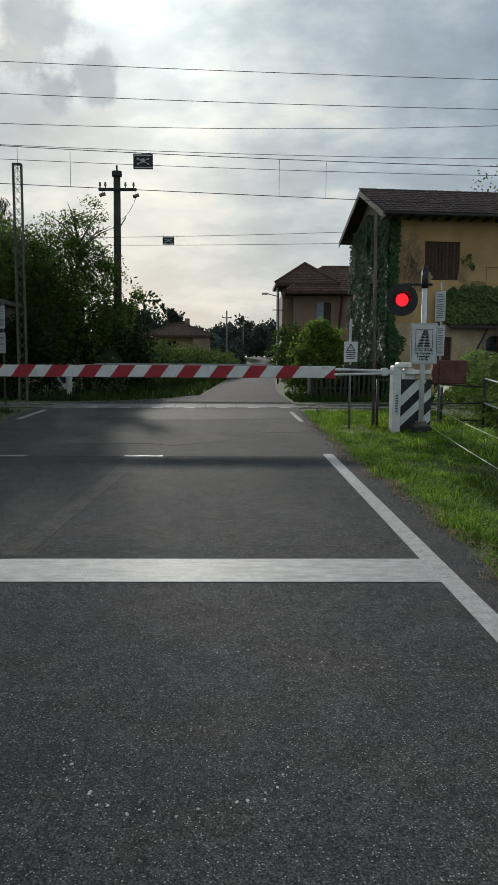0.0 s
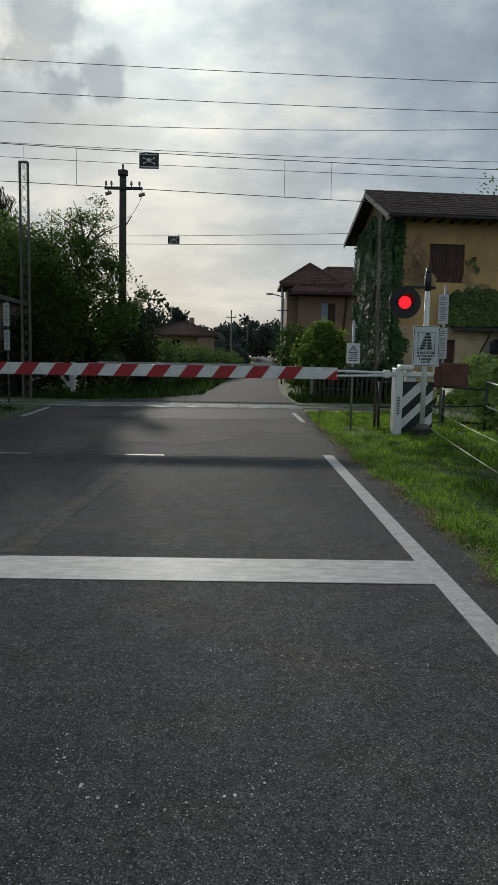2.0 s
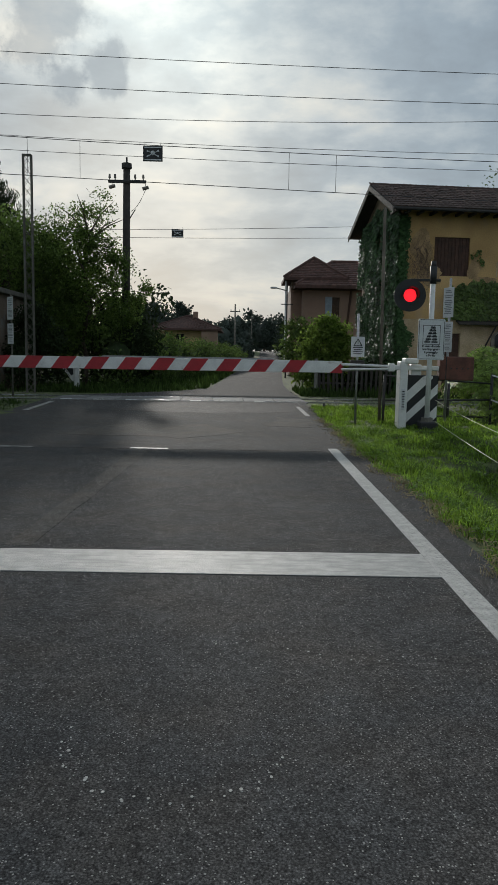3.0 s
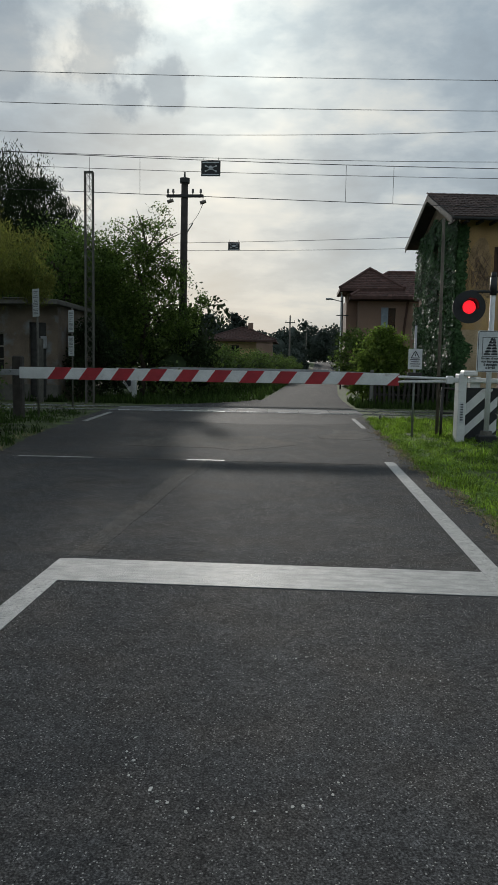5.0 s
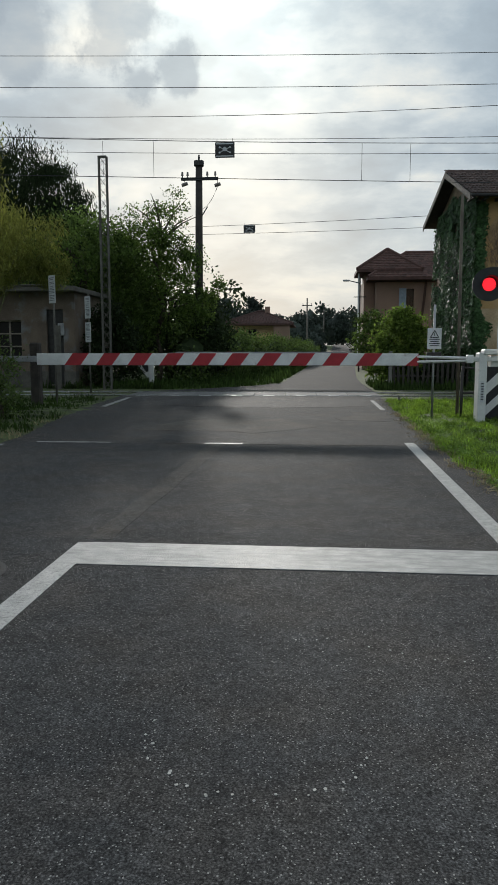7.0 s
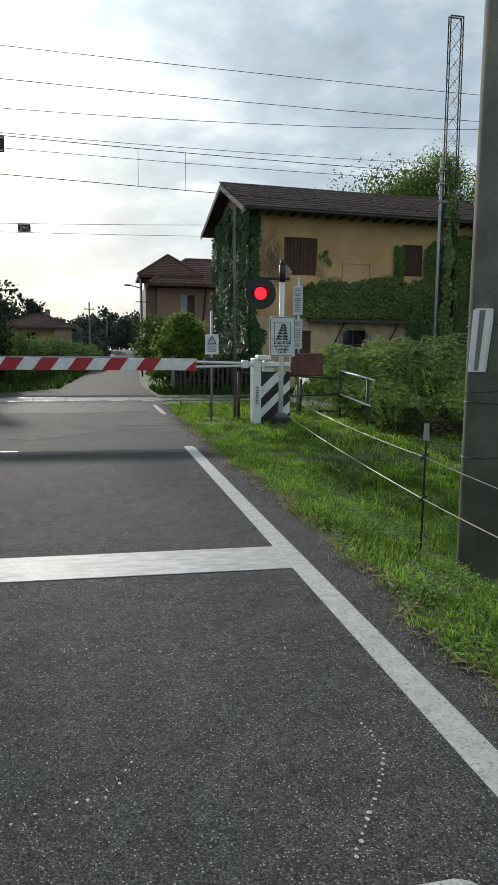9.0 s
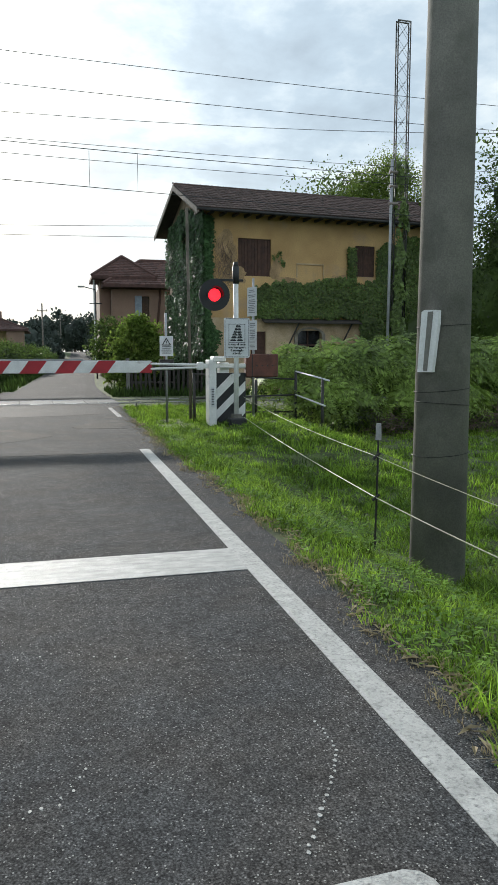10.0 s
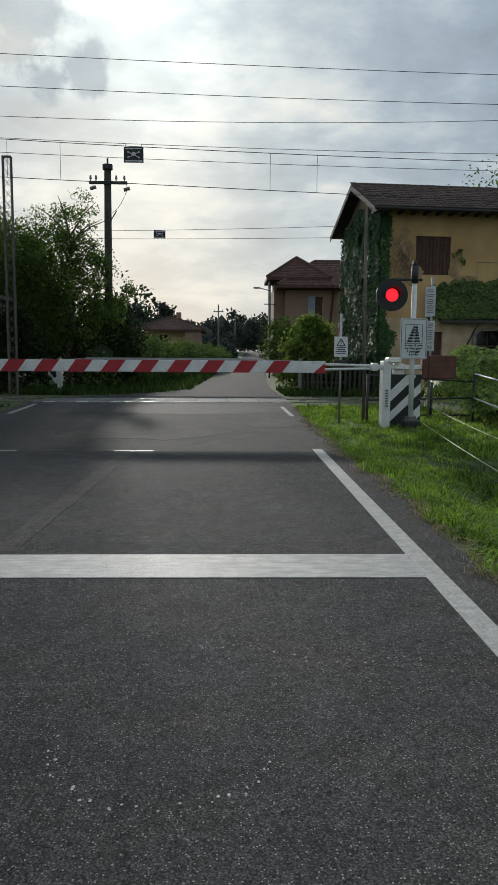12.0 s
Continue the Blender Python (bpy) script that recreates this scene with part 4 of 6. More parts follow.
def far_barrier():
    th = thing("crossing_barrier", (-5.95, 27.0, 0.06), "grey back of the opposite lowered barrier arm", "barrier")
    bm = bms()
    box(bm, (-0.05, -0.08, -0.1), (0.10, 0.12, 1.05), 0.01)
    part("pedestal", bm, "white", th)
    bm = bms()
    prism(bm, [(-0.62, 1.05), (0.0, 1.02), (0.05, 0.30), (-0.12, 0.16), (-0.55, 0.72)], -0.05, 0.05, "y")
    part("counterweight", bm, "white", th, "pale counterweight plate")
    bm = bms()
    prism(bm, [(-0.5, 0.86), (-0.10, 0.84), (-0.08, 0.40), (-0.16, 0.36)], -0.06, -0.05, "y")
    part("stripe", bm, "black", th)
    bm = bms()
    box(bm, (0.95, -0.03, 0.94), (7.1, 0.03, 1.10), 0.006)
    arm = part("arm", bm, "grey_alu", th, "plain grey back of the arm")
    for i in range(10):
        x = 1.2 + i * 0.585
        part("stripe", prism(bms(), [(x, 0.938), (x + 0.3, 0.938), (x + 0.14, 1.102), (x - 0.16, 1.102)], 0.031, 0.034, "y"), "red", arm, "red stripe")
    bm = bms()
    tube(bm, (7.05, 0, 1.02), (8.6, 0, 1.03), 0.03, 0.01, 8)
    part("arm_tip", bm, "grey_alu", th)
    bm = bms()
    for z in (0.98, 1.06):
        tube(bm, (0.98, 0, z), (0.05, 0.06, 1.0), 0.02, 0.02, 8)
    part("linkage", bm, "galv", th)


far_barrier()


def plate_sign(name, at, height, plates, label, mt_post="galv", r=0.025):
    """A thin post with plates (centre z, width, height, turn)."""
    th = thing(name, at, label, "sign")
    part("post", tube(bms(), (0, 0, -0.2), (0, 0, height), r, r, 8), mt_post, th, smooth=True)
    for z, w, h, turn in plates:
        bm = bms()
        box(bm, (-w / 2, -0.04, z - h / 2), (w / 2, -0.03, z + h / 2), 0.003)
        p = part("plate", bm, "white_sign", th, "white plate with dark print")
        rn = random.Random(int(z * 100))
        bm = bms()
        zz = z + h / 2 - 0.06
        while zz > z - h / 2 + 0.05:
            ww = w * rn.uniform(0.22, 0.40)
            box(bm, (-ww, -0.043, zz - 0.008), (ww, -0.0405, zz + 0.008))
            zz -= rn.choice((0.035, 0.035, 0.06))
        q = tagged(part("print", bm, "ink_faint", p), kind="stuff")
        if turn:
            for o in (p,):
                o.matrix_basis = pose(0, 0, 0, 0, 0, turn)
    return th


plate_sign("track_sign", (4.06, 14.8, 0.07), 2.70, [(2.24, 0.30, 0.57, -66), (1.58, 0.30, 0.58, -66)], "slim post with two narrow white notices")
plate_sign("track_sign", (-5.86, 16.9, 0), 2.75, [(2.58, 0.30, 0.62, -42)], "slim post with a narrow white notice", mt_post="concrete_dark")
plate_sign("track_sign", (-6.37, 21.1, 0), 2.80, [(2.42, 0.34, 0.62, -46), (1.72, 0.34, 0.56, -46)], "slim post with two narrow white notices", mt_post="concrete_dark")


def warning_sign():
    th = thing("warning_sign", (2.2, 14.1, 0.075), "small white danger notice with warning triangle", "sign")
    part("post", tube(bms(), (0, 0, -0.1), (0, 0, 1.95), 0.022, 0.022, 8), "galv", th, smooth=True)
    p = part("plate", box(bms(), (-0.125, -0.04, 1.16), (0.125, -0.03, 1.53), 0.004), "white_sign", th)
    bm = bms()
    t = [(-0.075, 1.365), (0.075, 1.365), (0.0, 1.49)]
    for a, b in zip(t, t[1:] + t[:1]):
        tube(bm, (a[0], -0.042, a[1]), (b[0], -0.042, b[1]), 0.008, 0.008, 4)
    box(bm, (-0.006, -0.044, 1.395), (0.006, -0.0405, 1.445))
    part("triangle", bm, "ink", p, "black warning triangle")
    bm = bms()
    for i, w in enumerate((0.09, 0.075, 0.095, 0.08)):
        box(bm, (-w, -0.043, 1.325 - i * 0.038), (w, -0.0405, 1.340 - i * 0.038))
    part("print", bm, "ink", p)
    part("box", box(bms(), (-0.13, -0.06, 0.93), (0.13, 0.02, 1.10), 0.01), "iron", th, "dark box below the plate")


warning_sign()
bm = bms()
tube(bm, (2.70, 14.35, -0.2), (2.66, 14.35, 3.98), 0.032, 0.027, 10)
pl = part("slim_pole", bm, "pole_wood", None, smooth=True)
tagged(pl, "slim grey-brown weathered pole beside the barrier", "pole")


def pipe_fence():
    th = thing("pipe_fence", (0, 0, 0), "low dark pipe fence with white top rails", "fence")
    posts = [(4.25, 15.3, 0.74), (5.19, 15.5, 0.93), (5.21, 13.9, 0.80), (5.9, 16.4, 0.80)]
    for x, y, top in posts:
        z = float(gz(x, y))
        part("post", tube(bms(), (x, y, z - 0.2), (x, y, top), 0.03, 0.03, 8), "iron", th, smooth=True)
    for (x0, y0, z0, x1, y1, z1, mt) in ((2.74, 14.1, 0.90, 5.19, 15.5, 0.74, "iron"), (2.74, 14.1, 0.44, 5.19, 15.5, 0.41, "iron"), (3.5, 15.2, 0.08, 5.19, 15.5, 0.05, "iron"),
                                         (5.19, 15.5, 0.91, 5.23, 13.6, 0.77, "white"), (5.19, 15.5, 0.41, 5.15, 13.6, 0.29, "white"),
                                         (5.19, 15.5, 0.88, 6.6, 17.2, 0.82, "iron"), (5.19, 15.5, 0.45, 6.6, 17.2, 0.40, "iron")):
        part("rail", tube(bms(), (x0, y0, z0), (x1, y1, z1), 0.018, 0.018, 8), mt, th, "white painted rail" if mt == "white" else "", True)
    th2 = thing("guard_rail", (0, 0, 0), "low thin white rail before the track", "rail")
    part("post", tube(bms(), (2.72, 14.1, -0.2), (2.72, 14.1, 0.92), 0.026, 0.026, 8), "iron", th2, smooth=True)
    part("post", tube(bms(), (2.05, 18.2, -0.2), (2.05, 18.2, 0.12), 0.02, 0.02, 8), "iron", th2, smooth=True)


pipe_fence()


def concrete_pole():
    th = thing("concrete_pole", (3.20, 5.72, -0.5), "thick grey concrete utility pole with wire bindings", "pole")
    bm = bms()
    tube(bm, (0, 0, -0.3), (0.02, 0.02, 9.5), 0.227, 0.143, 32)
    part("shaft", bm, "concrete", th, smooth=True)
    for z, tilt in ((0.95, 0.02), (1.35, -0.015), (1.46, 0.02), (1.96, 0.015)):
        bm = bms()
        n = 28
        r = 0.231 - 0.0087 * z
        pts = [(r * math.cos(6.283 * i / n), r * math.sin(6.283 * i / n), z + tilt * math.cos(6.283 * i / n)) for i in range(n + 1)]
        part("wire_binding", chain(bm, pts, 0.003, 5), "iron", th)
    g = part("wire_guard", prism(bms(), [(-0.080, 1.60), (0.045, 1.60), (0.085, 1.98), (0.085, 2.07), (-0.03, 2.075), (-0.055, 2.06)], -0.262, -0.215, "y"), "white", th, "split weathered white wooden wire guard")
    part("groove", prism(bms(), [(-0.03, 1.61), (0.005, 1.61), (0.045, 2.06), (0.0, 2.06)], -0.266, -0.255, "y"), "concrete", g)
    g.matrix_basis = pose(0, 0, 0, 0, 0, -56)


concrete_pole()


def wire_fence():
    th = thing("electric_fence", (0, 0, 0), "light electric fence of pale tapes on thin posts", "fence")
    px, py = 2.86, 6.2
    pz = float(gz(px, py))
    p = part("post", tube(bms(), (px, py, pz - 0.2), (px + 0.02, py, 0.52), 0.010, 0.010, 6), "iron", th)
    part("cap", tube(bms(), (px + 0.02, py, 0.51), (px + 0.02, py, 0.65), 0.028, 0.022, 8), "grey_alu", p, "pale plastic insulator cap")
    for z in (0.345, -0.015):
        part("insulator", tube(bms(), (px - 0.03, py - 0.01, z), (px + 0.03, py - 0.01, z + 0.05), 0.014, 0.014, 6), "iron", p)

    def line(a, b, sag, n=14):
        return [Vector(a).lerp(Vector(b), i / n) - Vector((0, 0, sag * 4 * (i / n) * (1 - i / n))) for i in range(n + 1)]
    a0, a1 = (3.40, 13.0, 0.52), (3.41, 13.0, 0.16)
    for s, e, r, sag in ((a0, (px, py, 0.37), 0.003, 0.05), (a1, (px, py, 0.01), 0.0045, 0.03), ((px, py, 0.37), (3.1, 3.6, 0.19), 0.003, 0.02), ((px, py, 0.01), (3.1, 3.6, -0.14), 0.0055, 0.02)):
        part("tape", chain(bms(), line(s, e, sag), r, 5), "tape", th)
    z0 = float(gz(3.1, 3.6))
    part("post", tube(bms(), (3.1, 3.6, z0 - 0.2), (3.1, 3.6, 0.35), 0.010, 0.010, 6), "iron", th)


wire_fence()

# ---------------------------------------------------------------- masts and wires


def lattice_mast(at, height, w, label, split=False):
    deep = 0.07
    th = thing("lattice_mast", at, label, "mast", rz=2)
    h = w / 2
    for sx in (-h, h):
        for sy in (-deep, deep):
            part("leg", box(bms(), (sx - 0.018, sy - 0.014, -0.3), (sx + 0.018, sy + 0.014, height), 0.004), "iron" if split else "concrete_dark", th)
    n = int(height / (w * 1.25))
    for side in (-deep, deep):
        bm = bms()
        for i in range(n):
            z0, z1 = height * i / n, height * (i + 1) / n
            tube(bm, (-h, side, z0), (h, side, z1), 0.006, 0.006, 4)
            tube(bm, (h, side, z0), (-h, side, z1), 0.006, 0.006, 4)
        box(bm, (-h, side - .012, height - .04), (h, side + .012, height))
        part("lacing", bm, "concrete_dark", th, "diagonal lacing bars")
    for sx in (-h, h):
        bm = bms()
        for i in range(n):
            z0, z1 = height * i / n, height * (i + 1) / n
            tube(bm, (sx, -deep, z0), (sx, deep, z1), 0.008, 0.008, 4)
        part("side_lacing", bm, "concrete_dark", th)
    return th


lattice_mast((-6.47, 23.2, 0), 7.07, 0.24, "slim grey lattice mast beside the track")
rm = lattice_mast((11.37, 23.4, 0), 11.94, 0.44, "tall lattice mast partly wrapped in creeper", True)
part("conduit", tube(bms(), (-0.42, -0.1, -0.3), (-0.36, -0.1, 7.6), 0.05, 0.05, 8), "grey_alu", rm, "pale vertical pipe", True)
for z in (6.2, 6.75, 7.2):
    part("insulator", tube(bms(), (-0.45, -0.1, z), (-0.15, -0.1, z), 0.06, 0.06, 8), "porcelain", rm)


def utility_pole():
    th = thing("utility_pole", (-4.65, 30.0, 0.04), "dark wooden utility pole with crossarms and insulators", "pole")
    th.scale = (1.156, 1.156, 1.156)
    part("shaft", tube(bms(), (0, 0, -0.3), (0.05, 0, 7.25), 0.15, 0.115, 12), "wood_dark", th, smooth=True)
    bm = bms()
    tube(bm, (0.05, 0, 7.2), (0.05, 0, 7.36), 0.17, 0.17, 12)
    tube(bm, (0.05, 0, 7.36), (0.05, 0, 7.56), 0.03, 0.03, 8)
    part("cap", bm, "iron", th)
    arm = part("crossarm", box(bms(), (-0.55, -0.16, 6.70), (0.72, -0.10, 6.80), 0.01), "iron", th)
    for x in (-0.5, -0.32, 0.35, 0.62):
        bm = bms()
        tube(bm, (x, -0.13, 6.80), (x, -0.13, 6.92), 0.02, 0.02, 6)
        tube(bm, (x, -0.13, 6.86), (x, -0.13, 6.98), 0.045, 0.03, 8)
        part("insulator", bm, "porcelain", arm)
    for x, z in ((-0.42, 6.55), (0.70, 6.52)):
        bm = bms()
        tube(bm, (x - 0.10, -0.13, z), (x + 0.10, -0.13, z + 0.06), 0.06, 0.06, 8)
        tube(bm, (x, -0.13, z), (x, -0.13, 6.72), 0.01, 0.01, 4)
        part("strain_insulator", bm, "porcelain", arm)
    part("brace", tube(bms(), (0.1, 0, 5.5), (0.35, -0.1, 5.85), 0.02, 0.02, 6), "iron", th)
    pts = [Vector((0.70, -0.13, 6.5)).lerp(Vector((0.2, -0.05, 5.8)), i / 8) - Vector((0, 0, 0.5 * (i / 8) * (1 - i / 8))) for i in range(9)]
    part("jumper_wire", chain(bms(), pts, 0.010, 4), "wire", th)


utility_pole()


def wire(name, pts, r, label):
    return tagged(part(name, chain(bms(), pts, r, 5), "wire"), label, "wire")


def sagline(a, b, sag, n=24):
    return [Vector(a).lerp(Vector(b), i / n) - Vector((0, 0, sag * 4 * (i / n) * (1 - i / n))) for i in range(n + 1)]


SL, WK = 0.0384, 1.062


def overhead(z, a, c, r, label, x0=-30, x1=32):
    """A wire over the track: height z at the road, slope a and sag c."""
    pts = []
    for i in range(41):
        x = x0 + (x1 - x0) * i / 40
        q = min(abs(x), 12.0)
        h = z + a * x + c * (q * q + 2 * q * (abs(x) - q))
        pts.append((x * WK, 20.9 + SL * x, 1.22 + WK * (h - 1.22) * (1 + SL * x / 19.1)))
    return wire("overhead_wire", pts, r, label)


overhead(8.45, -0.026, 0.0008, 0.008, "upper feeder wire above the track")
overhead(7.70, -0.022, 0.0010, 0.008, "feeder wire above the track")
overhead(7.07, 0.002, 0.0025, 0.0075, "sagging feeder wire above the track")
overhead(6.37, -0.033, 0.0012, 0.0095, "messenger wire above the track")
overhead(6.46, -0.020, 0.0015, 0.007, "thin messenger wire above the track")
overhead(6.10, -0.025, 0.0010, 0.007, "thin catenary wire above the track")
overhead(5.465, -0.036, 0.0002, 0.0095, "contact wire above the track")
for x in (-5.4, -4.1, 1.15, 2.35, 7.4, -9.5):
    k = 1 + SL * x / 19.1
    z0, z1 = 5.465 - 0.036 * x, 6.37 - 0.033 * x
    wire("dropper_wire", [(x * WK, 20.9 + SL * x, 1.22 + WK * (z0 - 1.22) * k), (x * WK, 20.9 + SL * x, 1.22 + WK * (z1 - 1.22) * k)], 0.006, "short dropper wire holding the contact wire")
wire("span_wire", sagline((-9, 34, 6.66), (12, 34.4, 7.44), 0.12), 0.010, "span wire beyond the track")
wire("span_wire", sagline((-9, 34, 6.36), (12, 34.4, 6.82), 0.10), 0.010, "span wire beyond the track")


def danger_board(at, w, h, up):
    th = thing("danger_board", at, "black high voltage board with pale danger emblem hanging from wires", "sign", group="danger boards")
    p = part("board", box(bms(), (-w / 2, -0.012, -h / 2), (w / 2, 0.012, h / 2), 0.004), "black", th)
    for z0, z1 in ((h * 0.36, h * 0.43), (-h * 0.43, -h * 0.36)):
        part("print_bar", box(bms(), (-w * 0.44, -0.016, z0), (w * 0.44, -0.013, z1)), "white_sign", p, "pale line of print")
    bm = bms()
    for s in (1, -1):
        tube(bm, (-w * 0.26, -0.016, -h * 0.17 * s), (w * 0.26, -0.016, h * 0.17 * s), 0.012, 0.012, 6)
        for e in (1, -1):
            tube(bm, (e * w * 0.27, -0.018, e * s * h * 0.17), (e * w * 0.27, -0.012, e * s * h * 0.17), 0.026, 0.026, 8)
    tube(bm, (0, -0.022, 0.02), (0, -0.012, 0.02), h * 0.14, h * 0.14, 14)
    part("emblem", bm, "white_sign", p, "pale crossed danger emblem")
    for x in (-w * 0.4, w * 0.4):
        part("hanger", tube(bms(), (x, 0, h / 2), (x, 0, h / 2 + up), 0.006, 0.006, 5), "wire", th)


danger_board((-2.42, 20.75, 6.52), 0.52, 0.40, 0.09)
danger_board((-2.99, 34.1, 6.60), 0.52, 0.34, 0.10)

# ---------------------------------------------------------------- houses
HZ = 5.4


def tiles_on(roof, origin, along, up, nu, nv, su, sv, mt, limit=300):
    """Rows of overlapping roof tiles on a slope; those of the lower rows are pieces of their own."""
    along, up = Vector(along).normalized(), Vector(up).normalized()
    nor = along.cross(up).normalized()
    if nor.z < 0:
        nor = -nor
    w, l, t = su * 0.94, sv * 1.18, 0.028
    prof = [(-w / 2, 0.0), (-w * 0.30, t * 1.3), (w * 0.05, t * 0.7), (w * 0.34, t * 1.5), (w / 2, 0.2 * t)]

    def piece():
        v, f = [], []
        for end, lift in ((0, t * 0.9), (l, 0.0)):
            for a, h in prof:
                v.append(along * a + up * end + nor * (h + lift))
        for a, h in prof:
            v.append(along * a + nor * (h - 0.012))
        n = len(prof)
        for i in range(n - 1):
            f.append((i, i + 1, n + i + 1, n + i))
            f.append((2 * n + i, 2 * n + i + 1, i + 1, i))
        return v, f
    pv, pf = piece()
    me = bpy.data.meshes.new("roof_tile")
    me.from_pydata([tuple(p) for p in pv], [], pf)
    me.materials.append(M[mt])
    rn = random.Random(nu * 7 + nv)
    rv, rf, count = [], [], 0
    for j in range(nv):
        for i in range(nu):
            o = Vector(origin) + along * (su * (i + 0.5)) + up * (sv * j) + nor * rn.uniform(0, 0.012) + along * rn.uniform(-0.008, 0.008)
            if count < limit:
                ob = new("roof_tile", me)
                ob.parent = roof
                ob.location = o
                count += 1
            else:
                k = len(rv)
                rv += [tuple(p + o) for p in pv]
                rf += [tuple(k + q for q in fc) for fc in pf]
    if rv:
        tagged(raw("roof_tile_field", rv, rf, mt, roof), kind="stuff")


def wall_with_holes(bm, u0, u1, z0, z1, v0, v1, holes):
    """A wall slab along u, with rectangular openings (ua, ub, za, zb) right through it."""
    us = sorted({u0, u1, *[h[0] for h in holes], *[h[1] for h in holes]})
    zs = sorted({z0, z1, *[h[2] for h in holes], *[h[3] for h in holes]})
    for a, b in zip(us, us[1:]):
        for c, d in zip(zs, zs[1:]):
            if any(h[0] <= a and b <= h[1] and h[2] <= c and d <= h[3] for h in holes):
                continue
            box(bm, (a, v0, c), (b, v1, d))
    bmesh.ops.remove_doubles(bm, verts=bm.verts, dist=0.0005)
    seen = {}
    for f in list(bm.faces):
        key = tuple(sorted(v.index for v in f.verts))
        seen.setdefault(key, []).append(f)
    bmesh.ops.delete(bm, geom=[f for fs in seen.values() if len(fs) > 1 for f in fs], context="FACES_ONLY")
    return bm


def shutter(parent, u0, u1, z0, z1, v):
    th = part("shutter", box(bms(), (u0 - 0.03, v - 0.02, z0 - 0.03), (u1 + 0.03, v + 0.02, z1 + 0.03), 0.004), "wood_brown", parent, "closed brown wooden shutters")
    n = 10
    for i in range(n):
        a = u0 + (u1 - u0) * i / n
        part("slat", box(bms(), (a + 0.006, v - 0.045, z0), (a + (u1 - u0) / n - 0.006, v - 0.02, z1), 0.004), "wood_brown", th)
    return th


def railway_house():
    th = thing("railway_house", (5.37, 26.03, 0.18), "old two storey ochre house overgrown with ivy, tiled roof", "house", rz=HZ)
    L, D, H = 9.6, 5.2, 6.15
    bm = bms()
    holes = [(1.17, 2.42, 3.90, 5.20), (5.80, 6.63, 4.02, 5.15), (3.45, 4.45, 0.95, 2.0), (1.63, 2.23, 0.0, 1.95), (7.6, 8.5, 0.95, 2.0)]
    wall_with_holes(bm, 0, L, 2.42, H, 0, 0.35, [h for h in holes if h[2] > 2.4])
    front = part("front_wall", bm, "stucco", th, "ochre stucco with bare patches")
    bm = bms()
    wall_with_holes(bm, 0, L, -0.3, 2.42, -0.012, 0.35, [h for h in holes if h[2] < 2.4])
    part("ground_floor_wall", bm, "stucco_low", th, "faded peeling plaster")
    bm = bms()
    prism(bm, [(0.35, -0.3), (D, -0.3), (D, H), (D / 2, H + 1.16), (0.0, H), (0.35, H)], 0.0, 0.35, "x")
    part("gable_wall", bm, "stucco_bare", th, "plaster gable wall under ivy")
    bm = bms()
    prism(bm, [(0.35, -0.3), (D, -0.3), (D, H), (D / 2, H + 1.16), (0.0, H)], L - 0.35, L, "x")
    part("gable_wall", bm, "stucco_bare", th)
    part("rear_wall", box(bms(), (0.35, D - 0.35, -0.3), (L - 0.35, D, H - 0.05)), "stucco_bare", th)
    part("room_back", box(bms(), (0.4, 1.6, 0.0), (L - 0.4, 1.7, H - 0.1)), "void", th, "dark interior")
    part("floor_slab", box(bms(), (0.36, 0.36, 2.3), (L - 0.36, D - 0.36, 2.5)), "void", th)
    # bare patches where the stucco has fallen
    rn = random.Random(4)
    for cu, cz, ru, rz2 in ((0.75, 4.75, 0.5, 0.75), (1.0, 3.9, 0.55, 0.4), (2.6, 4.15, 0.25, 0.5), (3.0, 3.7, 0.5, 0.25), (5.2, 3.75, 0.6, 0.3)):
        n, bm = 44, bms()
        wob = [0.85 + 0.45 * noise.noise((math.cos(6.283 * i / n) * 1.6 + cu, math.sin(6.283 * i / n) * 1.6, cz)) + rn.uniform(-0.05, 0.05) for i in range(n)]
        prism(bm, [(cu + ru * wob[i] * math.cos(6.283 * i / n), cz + rz2 * wob[i] * math.sin(6.283 * i / n)) for i in range(n)], -0.006, 0.004, "y")
        part("bare_patch", bm, "stucco_patch", front, "patch of exposed plaster")
    rv = random.Random(12)
    for k in range(48):
        u, z = rv.uniform(0.3, 1.0), rv.uniform(3.3, 4.2)
        pts = [(u, -0.015, z)]
        for j in range(9):
            u, z = min(1.15, max(0.2, u + rv.uniform(-0.15, 0.15))), z + rv.uniform(-0.03, 0.24)
            if z > 5.75:
                break
            pts.append((u, -0.015 - 0.02 * rv.random(), z))
        part("dry_vine", chain(bms(), pts, 0.0045, 4), "twig", front)
    shutter(th, 1.17, 2.42, 3.90, 5.20, 0.10)
    shutter(th, 5.80, 6.63, 4.02, 5.15, 0.10)
    bm = bms()
    for u0, u1, z0, z1 in ((3.40, 4.50, 4.36, 4.42), (3.40, 3.44, 3.9, 4.36), (4.46, 4.50, 3.9, 4.36)):
        box(bm, (u0, -0.03, z0), (u1, 0.0, z1), 0.005)
    part("blind_window", bm, "stucco_low", th, "plaster outline of a blind window")
    # ground floor window: arched frame
    bm = bms()
    n = 10
    for i in range(n):
        a0, a1 = math.pi * i / n, math.pi * (i + 1) / n
        P = [(3.95 + r * math.cos(a), 1.80 + 0.26 * r / 0.5 * math.sin(a)) for r, a in ((0.50, a0), (0.62, a0), (0.62, a1), (0.50, a1))]
        prism(bm, P, -0.06, -0.013, "y")
    box(bm, (3.33, -0.06, 0.9), (3.46, -0.013, 1.80), 0.005)
